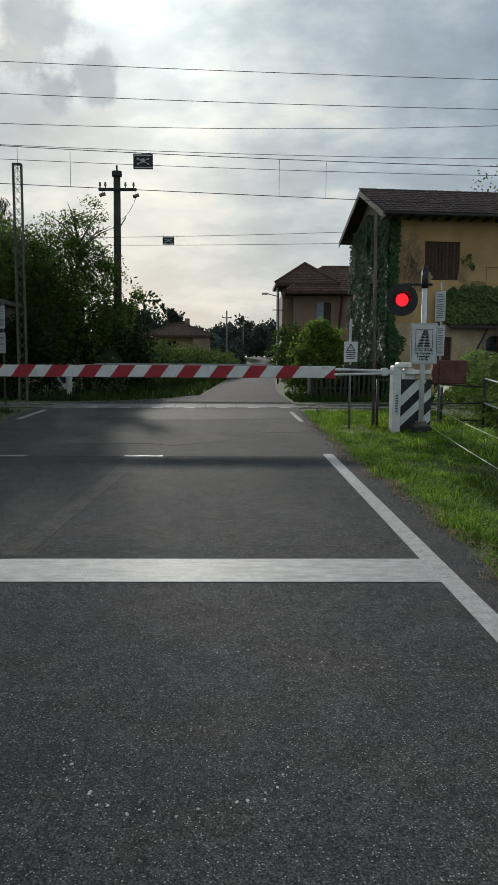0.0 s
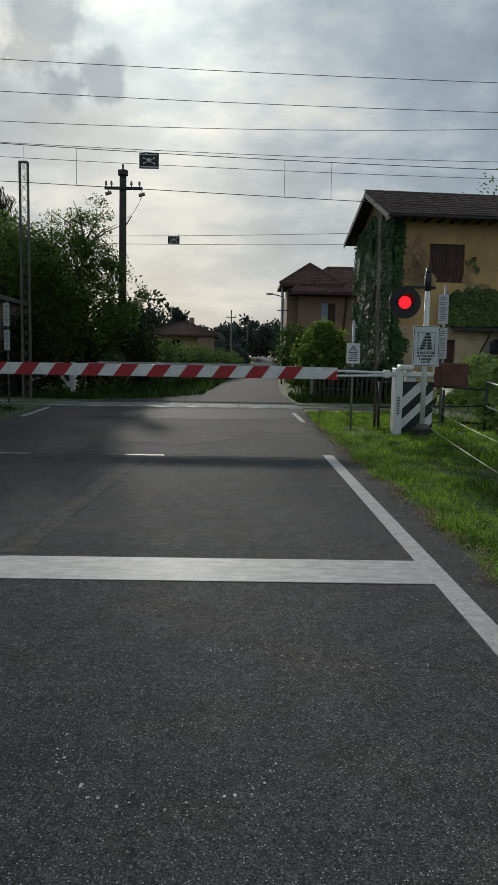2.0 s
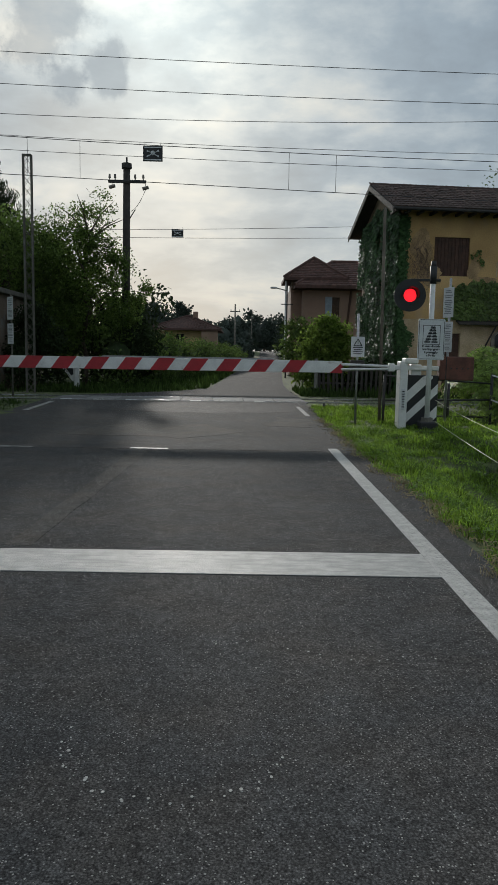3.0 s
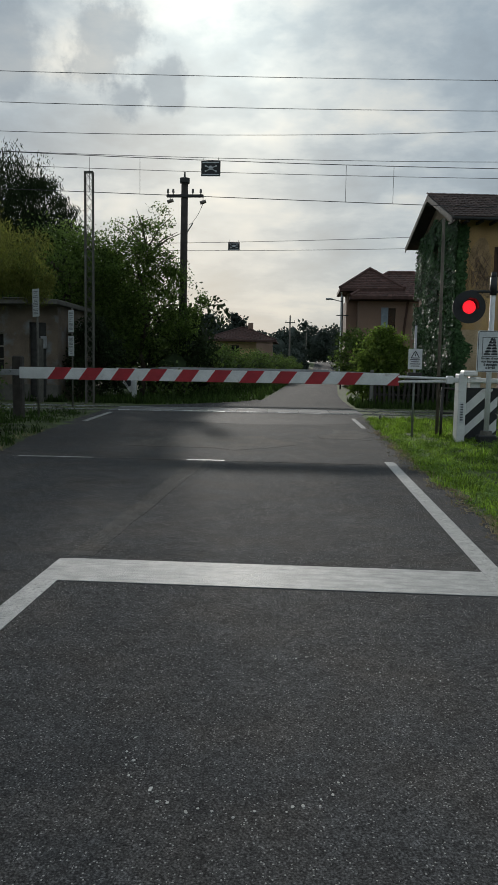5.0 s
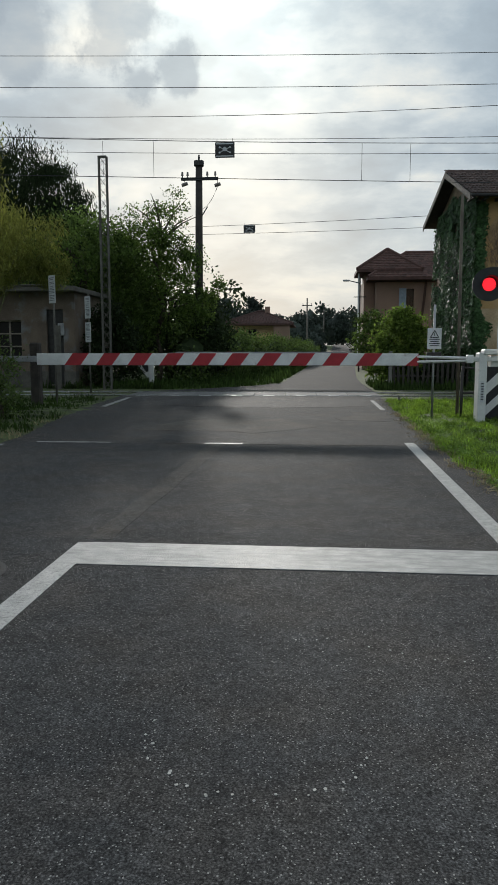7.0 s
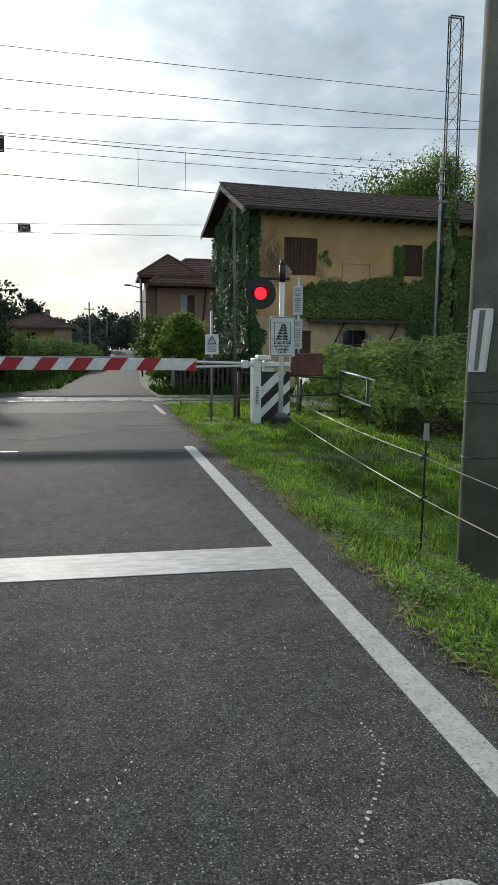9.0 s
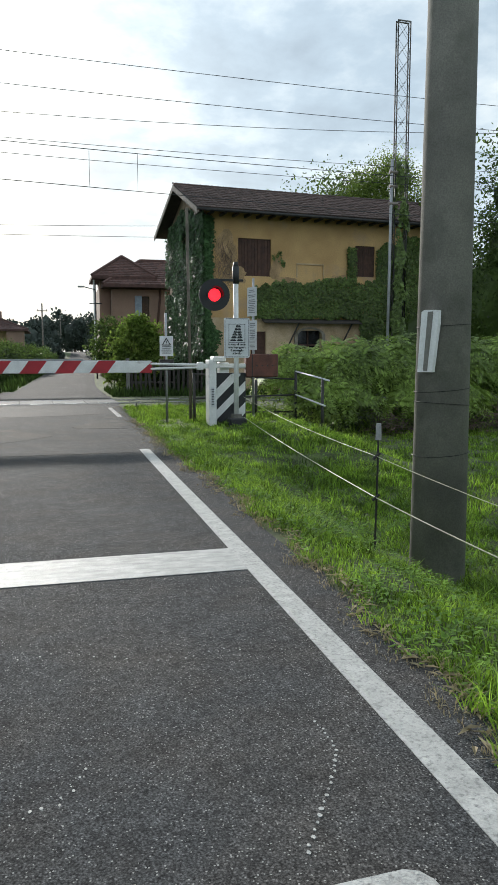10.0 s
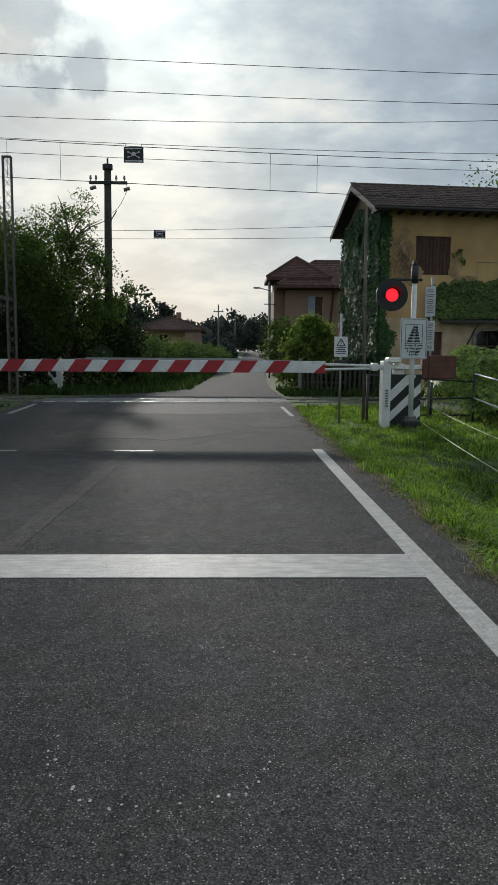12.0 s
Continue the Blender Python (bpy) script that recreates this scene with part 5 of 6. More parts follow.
    box(bm, (4.44, -0.06, 0.9), (4.57, -0.013, 1.80), 0.005)
    part("window_surround", bm, "stone", th, "worn stone arch surround")
    w = part("window", box(bms(), (3.45, 0.20, 0.95), (4.45, 0.23, 2.0)), "glass", th, "dark broken window")
    bm = bms()
    box(bm, (3.92, 0.17, 0.95), (3.98, 0.22, 2.0))
    box(bm, (3.45, 0.17, 1.45), (4.45, 0.22, 1.5))
    part("window_bar", bm, "wood_brown", w)
    d = part("door", box(bms(), (1.63, 0.12, 0), (2.23, 0.16, 1.95), 0.004), "wood_brown", th, "dark brown arched door")
    for i in range(4):
        part("plank", box(bms(), (1.64 + i * 0.147, 0.10, 0.02), (1.64 + i * 0.147 + 0.138, 0.12, 1.93), 0.003), "wood_brown", d)
    w2 = part("window", box(bms(), (7.6, 0.20, 0.95), (8.5, 0.23, 2.0)), "glass", th)
    # canopy ledge on braces
    bm = bms()
    prism(bm, [(-0.34, 2.24), (-0.34, 2.28), (-0.012, 2.42), (-0.012, 2.36)], 2.05, 5.95, "x")
    part("canopy", bm, "wood_dark", th, "broken sheet canopy ledge")
    for u in (3.05, 5.2):
        part("brace", tube(bms(), (u, -0.02, 1.35), (u + 0.34, -0.3, 2.25), 0.03, 0.03, 6), "wood_dark", th)
    # roof
    o, ov = 0.62, 0.48
    zr, ze = H + 1.22, H - 0.16
    slope = (zr - ze) / (D / 2 + o)
    rf = part("roof", prism(bms(), [(-o, ze - 0.05), (-o, ze + 0.03), (D / 2, zr + 0.03), (D + o, ze + 0.03), (D + o, ze - 0.05), (D / 2, zr - 0.08)], -ov, L + ov, "x"), "wood_dark", th, "dark terracotta tile roof with deep eaves")
    up = Vector((0, D / 2 + o, zr - ze)).normalized()
    run = math.hypot(D / 2 + o, zr - ze)
    nv = int(run / 0.31)
    tiles_on(rf, (-ov, -o - 0.05, ze + 0.02), (1, 0, 0), up, int((L + 2 * ov) / 0.235), nv + 1, 0.235, run / nv, "tile")
    for i in range(30):
        u = -ov + i * (L + 2 * ov) / 30
        part("ridge_tile", tube(bms(), (u, D / 2, zr + 0.03), (u + 0.37, D / 2, zr + 0.05), 0.10, 0.085, 8), "tile", rf)
    bm = bms()
    for s, (y0, y1) in ((0, (-o, D / 2)), (1, (D + o, D / 2))):
        prism(bm, [(y0, ze - 0.16), (y0, ze + 0.03), (y1, zr + 0.04), (y1, zr - 0.16)], -ov - 0.03, -ov, "x")
    part("bargeboard", bm, "wood_grey", rf, "weathered bargeboard")
    for i in range(24):
        u = -ov + 0.1 + i * (L + 2 * ov - 0.2) / 23
        part("rafter_end", box(bms(), (u - 0.035, -o, ze - 0.11), (u + 0.035, 0.05, ze - 0.03)), "wood_dark", rf)
    part("gutter", tube(bms(), (-ov, -o - 0.06, ze - 0.02), (L + ov, -o - 0.06, ze - 0.04), 0.055, 0.055, 8), "iron", rf, "dark metal gutter", True)
    return th


house = railway_house()


def climbing(name, n, place, size, mt, seed, label, parent_at=(5.37, 26.03, 0.18), rz=HZ):
    """Creeper leaves lying like shingles on a wall; place gives (point, outward) for random numbers."""
    rs = np.random.RandomState(seed)
    v, f = [], []
    out = 0
    while out < n:
        got = place(rs)
        if got is None:
            continue
        p, nrm = got
        down = Vector((rs.normal() * 0.35, rs.normal() * 0.35, -1)).normalized()
        nn = (Vector(nrm) + Vector((rs.normal(), rs.normal(), rs.normal() + 0.6)) * 0.30).normalized()
        down = (down - nn * down.dot(nn)).normalized()
        sd = down.cross(nn)
        s = size * rs.uniform(0.6, 1.4)
        k = len(v)
        p = Vector(p)
        for a, b, c in ((0, 0, 0), (0.35, 0.5, 0.05), (1, 0, 0), (0.35, -0.5, 0.05)):
            v.append(tuple(p + down * a * s + sd * b * s + nn * c * s))
        f.append((k, k + 1, k + 2, k + 3))
        out += 1
    ob = raw(name, v, f, mt)
    ob.matrix_basis = pose(*parent_at, 0, 0, rz)
    return tagged(ob, label, "ivy", kind="stuff")


def ivy_gable(rs):
    y, z = rs.uniform(-0.15, 5.3), rs.uniform(0.0, 6.6)
    lim = 6.0 + 0.9 * (1 - abs(y - 2.6) / 2.6) * 0.6 + 0.3 * noise.noise((y * 2, 0, 3))
    if z > lim or noise.noise((y * 1.6, z * 1.2, 9)) < -0.42:
        return None
    bulge = 0.10 + 0.16 * (0.5 + 0.5 * noise.noise((y * 1.3, z * 1.3, 1)))
    return (-rs.uniform(0.02, bulge), y, z), (-1, -0.15, 0.1)


def ivy_corner(rs):
    u, z = rs.uniform(-0.1, 0.62), rs.uniform(0.0, 5.9)
    if u > 0.10 + 0.22 * noise.noise((z * 1.4, 2, 5)) + 0.16 * rs.rand() + (0.2 if z < 2.0 else 0.0) * rs.rand():
        return None
    return (u, -rs.uniform(0.02, 0.22), z), (0, -1, 0.1)


def ivy_face(rs):
    u, z = rs.uniform(1.6, 9.7), rs.uniform(0.2, 5.9)
    top = 3.75 + 0.30 * noise.noise((u * 1.5, 0, 7)) + 0.22 * noise.noise((u * 4, 0, 2)) + 0.10 * noise.noise((u * 13, 0, 2))
    if u < 2.4:
        top -= (2.4 - u) * 0.5
    if 4.4 < u < 5.7:
        top += 0.30 * math.sin((u - 4.4) / 1.3 * math.pi)
    if 5.45 < u < 5.80 or u > 6.66:
        top = 5.1 + 0.5 * ss(u, 6.7, 8.0) + 0.25 * noise.noise((u * 2.2, 1, 8))
    elif u > 5.8:
        top = min(top, 4.0)
    bot = 2.45 + 0.12 * noise.noise((u * 2, 4, 4))
    if u > 6.0:
        bot = 0.3
    if z > top or z < bot:
        return None
    return (u, -rs.uniform(0.015, 0.16), z), (0, -1, 0.2)


def ivy_sprig(rs):
    t = rs.rand()
    u, z = 2.48 + 0.45 * t, 4.55 - 0.1 * math.cos(t * 3) + (0.15 if t < 0.6 else -0.35 * (t - 0.6) / 0.4) + rs.normal() * 0.05
    return (u + rs.normal() * 0.03, -0.05, z), (0, -1, 0.2)


climbing("gable_ivy", 30000, ivy_gable, 0.095, "ivy", 3, "dense glossy dark ivy covering a gable wall")
climbing("corner_ivy", 3600, ivy_corner, 0.09, "ivy", 4, "dark ivy climbing a house corner")
climbing("wall_creeper", 42000, ivy_face, 0.075, "ivy_front", 5, "flat green creeper spread over the front wall")
climbing("wall_creeper", 70, ivy_sprig, 0.07, "ivy_front", 6, "thin sprig of creeper beside a shutter")


def mast_ivy(rs):
    a, z = rs.uniform(0, 6.28), rs.uniform(0.0, 7.6) 
    if noise.noise((math.cos(a) * 1.5, math.sin(a) * 1.5, z * 1.3 + 4)) < -0.25 + 0.05 * z:
        return None
    r = 0.16 + 0.36 * (0.5 + 0.5 * noise.noise((math.cos(a), math.sin(a), z * 0.9))) * (1 - z / 10)
    return (r * math.cos(a) + 0.03, r * math.sin(a), z), (math.cos(a), math.sin(a), 0.1)


climbing("mast_ivy", 6000, mast_ivy, 0.10, "ivy_front", 7, "creeper wrapped round the lower lattice mast", (11.37, 23.4, 0), 0)


def hip_roof(th, x0, x1, y0, y1, ze, zr, mt, inset=None):
    """A hipped roof with rows of tiles on all visible slopes."""
    cx, cy = (x0 + x1) / 2, (y0 + y1) / 2
    bm = bms()
    i = (y1 - y0) / 2 if inset is None else inset
    ridge = [(x0 + i, cy, zr), (x1 - i, cy, zr)] if x1 - x0 > 2 * i + 0.05 else [(cx, cy, zr)]
    c = [bm.verts.new(p) for p in ((x0, y0, ze), (x1, y0, ze), (x1, y1, ze), (x0, y1, ze))]
    d = [bm.verts.new((v.co.x, v.co.y, ze - 0.14)) for v in c]
    r = [bm.verts.new(p) for p in ridge]
    bm.faces.new((c[0], c[1], r[-1], r[0]) if len(r) > 1 else (c[0], c[1], r[0]))
    bm.faces.new((c[1], c[2], r[-1]))
    bm.faces.new((c[2], c[3], r[0], r[-1]) if len(r) > 1 else (c[2], c[3], r[0]))
    bm.faces.new((c[3], c[0], r[0]))
    bm.faces.new(d[::-1])
    for k in range(4):
        bm.faces.new((d[k], d[(k + 1) % 4], c[(k + 1) % 4], c[k]))
    rf = part("roof", bm, mt, th, "red-brown tiled hip roof")
    # raised courses of tiles along the front and the left slope
    rows, bmt = 12, bms()
    ra, rb = Vector(ridge[0]), Vector(ridge[-1])
    for a0, b0, a1, b1 in ((Vector((x0, y0, ze)), Vector((x1, y0, ze)), ra, rb), (Vector((x0, y1, ze)), Vector((x0, y0, ze)), ra, ra)):
        for j in range(rows):
            p, q = a0.lerp(a1, j / rows), b0.lerp(b1, j / rows)
            p2, q2 = a0.lerp(a1, (j + 1.15) / rows if j < rows - 1 else 1), b0.lerp(b1, (j + 1.15) / rows if j < rows - 1 else 1)
            n = max(1, int((q - p).length / 0.3))
            for k in range(n):
                s, e = (k + 0.06) / n, (k + 0.94) / n
                lift = Vector((0, 0, 0.055 + 0.02 * ((k * 7 + j * 3) % 3) / 3))
                vs = [bmt.verts.new(v) for v in (p.lerp(q, s) + lift, p.lerp(q, e) + lift, p2.lerp(q2, e) + Vector((0, 0, 0.012)), p2.lerp(q2, s) + Vector((0, 0, 0.012)),
                                                  p.lerp(q, s), p.lerp(q, e))]
                bmt.faces.new(vs[:4])
                bmt.faces.new((vs[4], vs[5], vs[1], vs[0]))
    tagged(part("roof_tile_field", bmt, mt, rf), kind="stuff")
    bm = bms()
    for e in ((x0, y0, ze), (x1, y0, ze)):
        tube(bm, Vector(e) + Vector((0, 0, 0.05)), Vector(ridge[0 if e[0] == x0 else -1]) + Vector((0, 0, 0.05)), 0.10, 0.10, 6)
    if len(ridge) > 1:
        tube(bm, ra + Vector((0, 0, 0.05)), rb + Vector((0, 0, 0.05)), 0.10, 0.10, 6)
    part("ridge_cap", bm, mt, rf)
    return rf


def villa():
    th = thing("villa", (-0.04, 0, 0.28), "salmon two storey villa with red-brown hip roofs", "house")
    bm = bms()
    wall_with_holes(bm, 3.62, 9.5, -0.2, 5.0, 46.0, 46.3, [(5.41, 5.86, 3.09, 4.61), (7.4, 8.2, 3.09, 4.61)])
    part("wall", bm, "stucco_pink", th)
    part("wall", box(bms(), (3.62, 46.3, -0.2), (3.92, 52, 5.0)), "stucco_pink", th)
    part("wall", box(bms(), (9.2, 46.3, -0.2), (9.5, 52, 5.0)), "stucco_pink", th)
    part("wall", box(bms(), (2.95, 47.2, -0.2), (3.6, 52, 5.2)), "stucco_pink", th, "recessed shaded wing wall")
    w = part("window", box(bms(), (5.41, 46.15, 3.09), (5.86, 46.2, 4.61)), "glass", th, "dark tall window")
    part("shutter", box(bms(), (4.98, 45.93, 3.07), (5.40, 45.99, 4.63), 0.005), "blue", w, "open pale blue shutter")
    w = part("window", box(bms(), (7.4, 46.15, 3.09), (8.2, 46.2, 4.61)), "glass", th)
    part("downpipe", tube(bms(), (6.25, 45.9, 2.0), (6.55, 45.9, 5.1), 0.07, 0.07, 6), "wood_brown", th, "brown sloping downpipe")
    hip_roof(th, 3.05, 9.9, 45.3, 52.6, 5.22, 7.05, "tile_red", 2.6)
    hip_roof(th, 2.45, 6.35, 46.0, 49.9, 5.75, 7.15, "tile_red")
    part("wall", box(bms(), (3.0, 47.0, 5.0), (5.8, 50.0, 5.7)), "stucco_pink", th)
    part("post", tube(bms(), (2.62, 46.8, 0), (2.62, 46.8, 5.6), 0.06, 0.06, 8), "white", th, "slim pale porch post")


villa()


def bungalow():
    th = thing("bungalow", (0, 0, 0.75), "low cream house with red-brown tiled roof behind hedge", "house")
    part("wall", box(bms(), (-9.0, 75.6, 0.0), (-3.0, 82, 3.1)), "stucco_cream", th)
    part("wall", box(bms(), (-4.3, 74.6, 0.0), (-2.7, 76, 3.0)), "stucco_pink", th, "pale porch wall")
    hip_roof(th, -9.6, -2.3, 74.4, 83, 3.1, 4.5, "tile_red", 3.4)
    part("chimney", box(bms(), (-5.4, 78, 3.8), (-4.9, 78.5, 5.0), 0.02), "stucco_pink", th)
    w = part("window", box(bms(), (-6.9, 75.55, 1.5), (-6.1, 75.62, 2.6)), "glass", th)


bungalow()


def ruin():
    th = thing("track_hut", (-0.18, 0.75, 0.10), "derelict plaster hut with barred window beside track", "hut")
    x0, x1, y = -13.6, -7.66, 23.5
    bm = bms()
    wall_with_holes(bm, x0, x1, 0.42, 3.0, y, y + 0.3, [(-10.40, -9.48, 0.81, 2.11), (-8.62, -8.05, 0.42, 2.45)])
    part("front_wall", bm, "stucco_grey", th, "grimy plaster with pale blue stains, shade in its colour")
    bm = bms()
    wall_with_holes(bm, x0, x1, -0.3, 0.42, y - 0.04, y + 0.3, [(-8.62, -8.05, 0.0, 0.42)])
    part("plinth", bm, "concrete_dark", th, "dark base course")
    part("side_wall", box(bms(), (x1 - 0.3, y + 0.3, -0.3), (x1, y + 4, 3.0)), "stucco_grey", th)
    part("side_wall", box(bms(), (x0, y + 0.3, -0.3), (x0 + 0.3, y + 4, 3.0)), "stucco_grey", th)
    part("room_back", box(bms(), (x0 + 0.3, y + 1.4, -0.2), (x1 - 0.3, y + 1.5, 3.0)), "void", th)
    w = part("window", box(bms(), (-10.40, y + 0.16, 0.81), (-9.48, y + 0.18, 2.11)), "void", th, "dark window with pale glazing bars")
    bm = bms()
    for a in (-10.40, -9.945, -9.53):
        box(bm, (a, y + 0.11, 0.81), (a + 0.05, y + 0.155, 2.11))
    for z in (0.81, 1.22, 1.64, 2.06):
        box(bm, (-10.40, y + 0.10, z), (-9.48, y + 0.15, z + 0.045))
    part("glazing_bar", bm, "stone", w)
    part("window_sill", box(bms(), (-10.42, y - 0.06, 0.74), (-9.38, y + 0.1, 0.81), 0.01), "stone", th)
    d = part("door", box(bms(), (-8.62, y + 0.1, 0.0), (-8.05, y + 0.14, 2.45), 0.005), "iron", th, "dark metal door with a small box")
    part("door_box", box(bms(), (-8.22, y - 0.06, 1.6), (-8.02, y + 0.1, 2.0), 0.01), "grey_alu", d)
    rf = part("roof", box(bms(), (x0 - 0.3, y - 0.55, 3.0), (x1 + 0.18, y + 4.4, 3.16), 0.02), "concrete_dark", th, "flat slab roof with pale edge")
    for i in range(17):
        u = x0 - 0.25 + i * 0.355
        part("roof_sheet", box(bms(), (u, y - 0.62, 3.165), (u + 0.33, y + 4.4, 3.20), 0.008), "concrete_dark", rf)


ruin()
tagged(part("old_post", box(bms(), (-6.24, 16.3, -0.2), (-6.02, 16.5, 1.38), 0.03), "wood_dark"), "squat dark weathered post by the track", "post")
tagged(part("old_post", box(bms(), (-8.22, 23.4, -0.2), (-8.07, 23.55, 2.0), 0.02), "concrete_dark"), "tall thin old concrete post by the hut", "post")


def picket_fence():
    th = thing("picket_fence", (0, 0, 0), "weathered grey picket fence before shrubs", "fence")
    rn = random.Random(3)
    me = part("picket", box(bms(), (-0.045, -0.015, 0), (0.045, 0.015, 1.0), 0.01), "wood_dark", th)
    for i in range(1, 16):
        o = new("picket", me.data)
        o.parent = th
        o.location = (2.75 + i * 0.16, 26.4 - i * 0.03, -0.02)
        o.rotation_euler = (0, radians(rn.uniform(-4, 4)), 0)
        o.scale = (1, 1, rn.uniform(0.9, 1.05))
    me.location = (2.75, 26.4, -0.02)
    for z in (0.3, 0.75):
        part("rail", box(bms(), (2.6, 26.43, z), (5.2, 26.47, z + 0.07), 0.006), "wood_grey", th)
    part("post", box(bms(), (2.55, 26.2, -0.1), (2.67, 26.32, 1.18), 0.01), "concrete", th, "pale concrete end post")


picket_fence()


def street_lamp():
    th = thing("street_lamp", (2.5, 44, 0), "slim street lamp with one arm", "street lamp")
    part("pole", tube(bms(), (0, 0, -0.1), (0, 0, 5.4), 0.05, 0.035, 8), "iron", th, smooth=True)
    part("arm", tube(bms(), (0, 0, 5.05), (-0.62, 0, 5.2), 0.025, 0.025, 6), "iron", th)
    bm = bms()
    box(bm, (-0.98, -0.1, 5.16), (-0.60, 0.1, 5.26), 0.03)
    part("head", bm, "galv", th)
    part("bracket", box(bms(), (-0.35, -0.02, 4.25), (0.35, 0.02, 4.30)), "iron", th)


street_lamp()


def far_pole(x, y, h):
    z = float(gz(x, y))
    th = thing("utility_pole", (x, y, z), "slim distant utility pole with one crossarm", "pole")
    part("shaft", tube(bms(), (0, 0, -0.2), (0, 0, h), 0.12, 0.08, 8), "wood_grey", th, smooth=True)
    part("crossarm", box(bms(), (-0.6, -0.05, h - 0.9), (0.6, 0.05, h - 0.8)), "iron", th)
    for a in (-0.5, 0.5):
        part("insulator", tube(bms(), (a, 0, h - 0.8), (a, 0, h - 0.6), 0.04, 0.03, 6), "porcelain", th)


far_pole(-1.2, 90, 7.2)
far_pole(1.0, 118, 6.0)

# ---------------------------------------------------------------- vegetation
tree("tree", (-6.0, 28.6, 0), (-5.8, 28.6, 6.0),
     [(-5.7, 28.6, 5.9, 0.95, 0.8, 1.5), (-6.7, 28.7, 5.1, 1.0, 0.9, 1.6), (-5.1, 28.6, 4.5, 0.9, 0.8, 1.3), (-7.7, 28.8, 4.2, 1.2, 1.0, 1.9), (-6.2, 28.5, 3.1, 1.6, 1.0, 1.5), (-3.9, 28.6, 3.5, 0.55, 0.5, 0.65),
      (-4.6, 28.6, 2.6, 0.9, 0.7, 0.9), (-7.2, 28.6, 2.2, 1.5, 1.0, 1.8)],
     30000, 0.095, "leaf_mid", "leafy green tree beside the far barrier", 21, r=0.11, aspect=1.8, clumps=420, spread=0.22, limbs=26, reach=1.4, shell=0.30)
tree("tree", (-9.0, 28.5, 0), (-9, 28.5, 5.0), [(-9, 28.5, 4.2, 2.2, 2, 2.4), (-7.4, 29, 3.2, 2.0, 1.8, 2.6), (-11, 28.5, 3.6, 2, 2, 2.6), (-7.6, 28.0, 4.9, 1.2, 1.2, 1.3)],
     34000, 0.13, "leaf_mid", "broad green tree behind the hut", 22, r=0.2, clumps=300, spread=0.2)
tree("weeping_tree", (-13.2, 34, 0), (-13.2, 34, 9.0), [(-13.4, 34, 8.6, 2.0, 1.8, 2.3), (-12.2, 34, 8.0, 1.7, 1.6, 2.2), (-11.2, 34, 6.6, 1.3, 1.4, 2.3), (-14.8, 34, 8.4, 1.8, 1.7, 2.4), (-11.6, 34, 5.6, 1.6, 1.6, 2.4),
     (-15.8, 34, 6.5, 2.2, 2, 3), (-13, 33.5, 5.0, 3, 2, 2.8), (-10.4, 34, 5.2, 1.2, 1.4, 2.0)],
     70000, 0.19, "leaf_dark_shaded", "tall dark weeping tree with hanging twigs", 23, r=0.3, droop=1.8, aspect=5.0, clumps=420, spread=0.2)
tree("tree", (-6.0, 31, 0), (-6, 31, 3.4), [(-6, 31, 2.4, 2.2, 2, 2.2), (-4.6, 30, 1.5, 1.2, 1.4, 1.5), (-8.5, 31, 2.2, 2, 2, 2.2)], 12000, 0.18, "leaf_dark_shaded", "dense dark tree at the hedge end", 24, r=0.15, clumps=120)


def bamboo(at, blobs, n, seed, canes, label, reach=1.0):
    """Canes that rise together and arch outwards under plumes of narrow leaves."""
    th = thing("bamboo_clump", at, label, "bamboo")
    rn = random.Random(seed)
    for i in range(canes):
        x, y = rn.uniform(-1.3, 0.6), rn.uniform(-0.5, 0.9)
        bx = blobs[rn.randrange(len(blobs))]
        pts = [Vector((x, y, -0.05)).lerp(Vector((bx[0], bx[1], bx[2] + 0.4)), u) + Vector((0, 0, 0.7 * u * (1 - u))) for u in (0, .25, .5, .75, 1)]
        bm = bms()
        for k in range(4):
            tube(bm, pts[k], pts[k + 1], 0.018 - k * 0.003, 0.015 - k * 0.003, 6)
        part("cane", bm, "cane", th)
    crown("leaves", blobs, n, 0.105, "leaf_bamboo", th, seed + 22, 5.2, 0.9, max(120, n // 120), 0.24, shell=0.45)


bamboo((-6.6, 13.2, 0), [(-0.3, 0.4, 6.2, 0.6, 0.7, 0.8), (-0.15, 0.4, 5.3, 0.75, 0.8, 1.1), (0.15, 0.2, 4.4, 0.85, 0.9, 1.0), (0.3, 0.3, 3.3, 0.9, 0.8, 0.8), (0.2, 0.3, 2.7, 0.8, 0.7, 0.5),
                         (-0.6, 0.2, 3.2, 1.1, 1.0, 0.9), (-1.4, 0.4, 4.7, 1.0, 1.0, 1.4), (-1.9, 0.3, 2.6, 1.1, 1.0, 1.0), (-0.6, 0.6, 2.4, 1.0, 0.6, 0.6)],
       58000, 9, 18, "drooping yellow-green bamboo clump with thin canes")
bamboo((-6.75, 10.8, 0), [(0.1, 0.6, 6.3, 0.5, 0.6, 0.8), (-0.5, 0.2, 5.2, 0.8, 1.0, 1.2), (-0.2, -0.8, 4.0, 1.1, 1.2, 1.1), (-0.8, -1.4, 4.6, 1.2, 1.3, 1.6), (-0.4, -2.2, 3.0, 1.3, 1.3, 1.1), (-1.2, 0.2, 3.2, 1.2, 1.2, 1.2)],
       30000, 14, 14, "tall arching bamboo clump over the road edge")
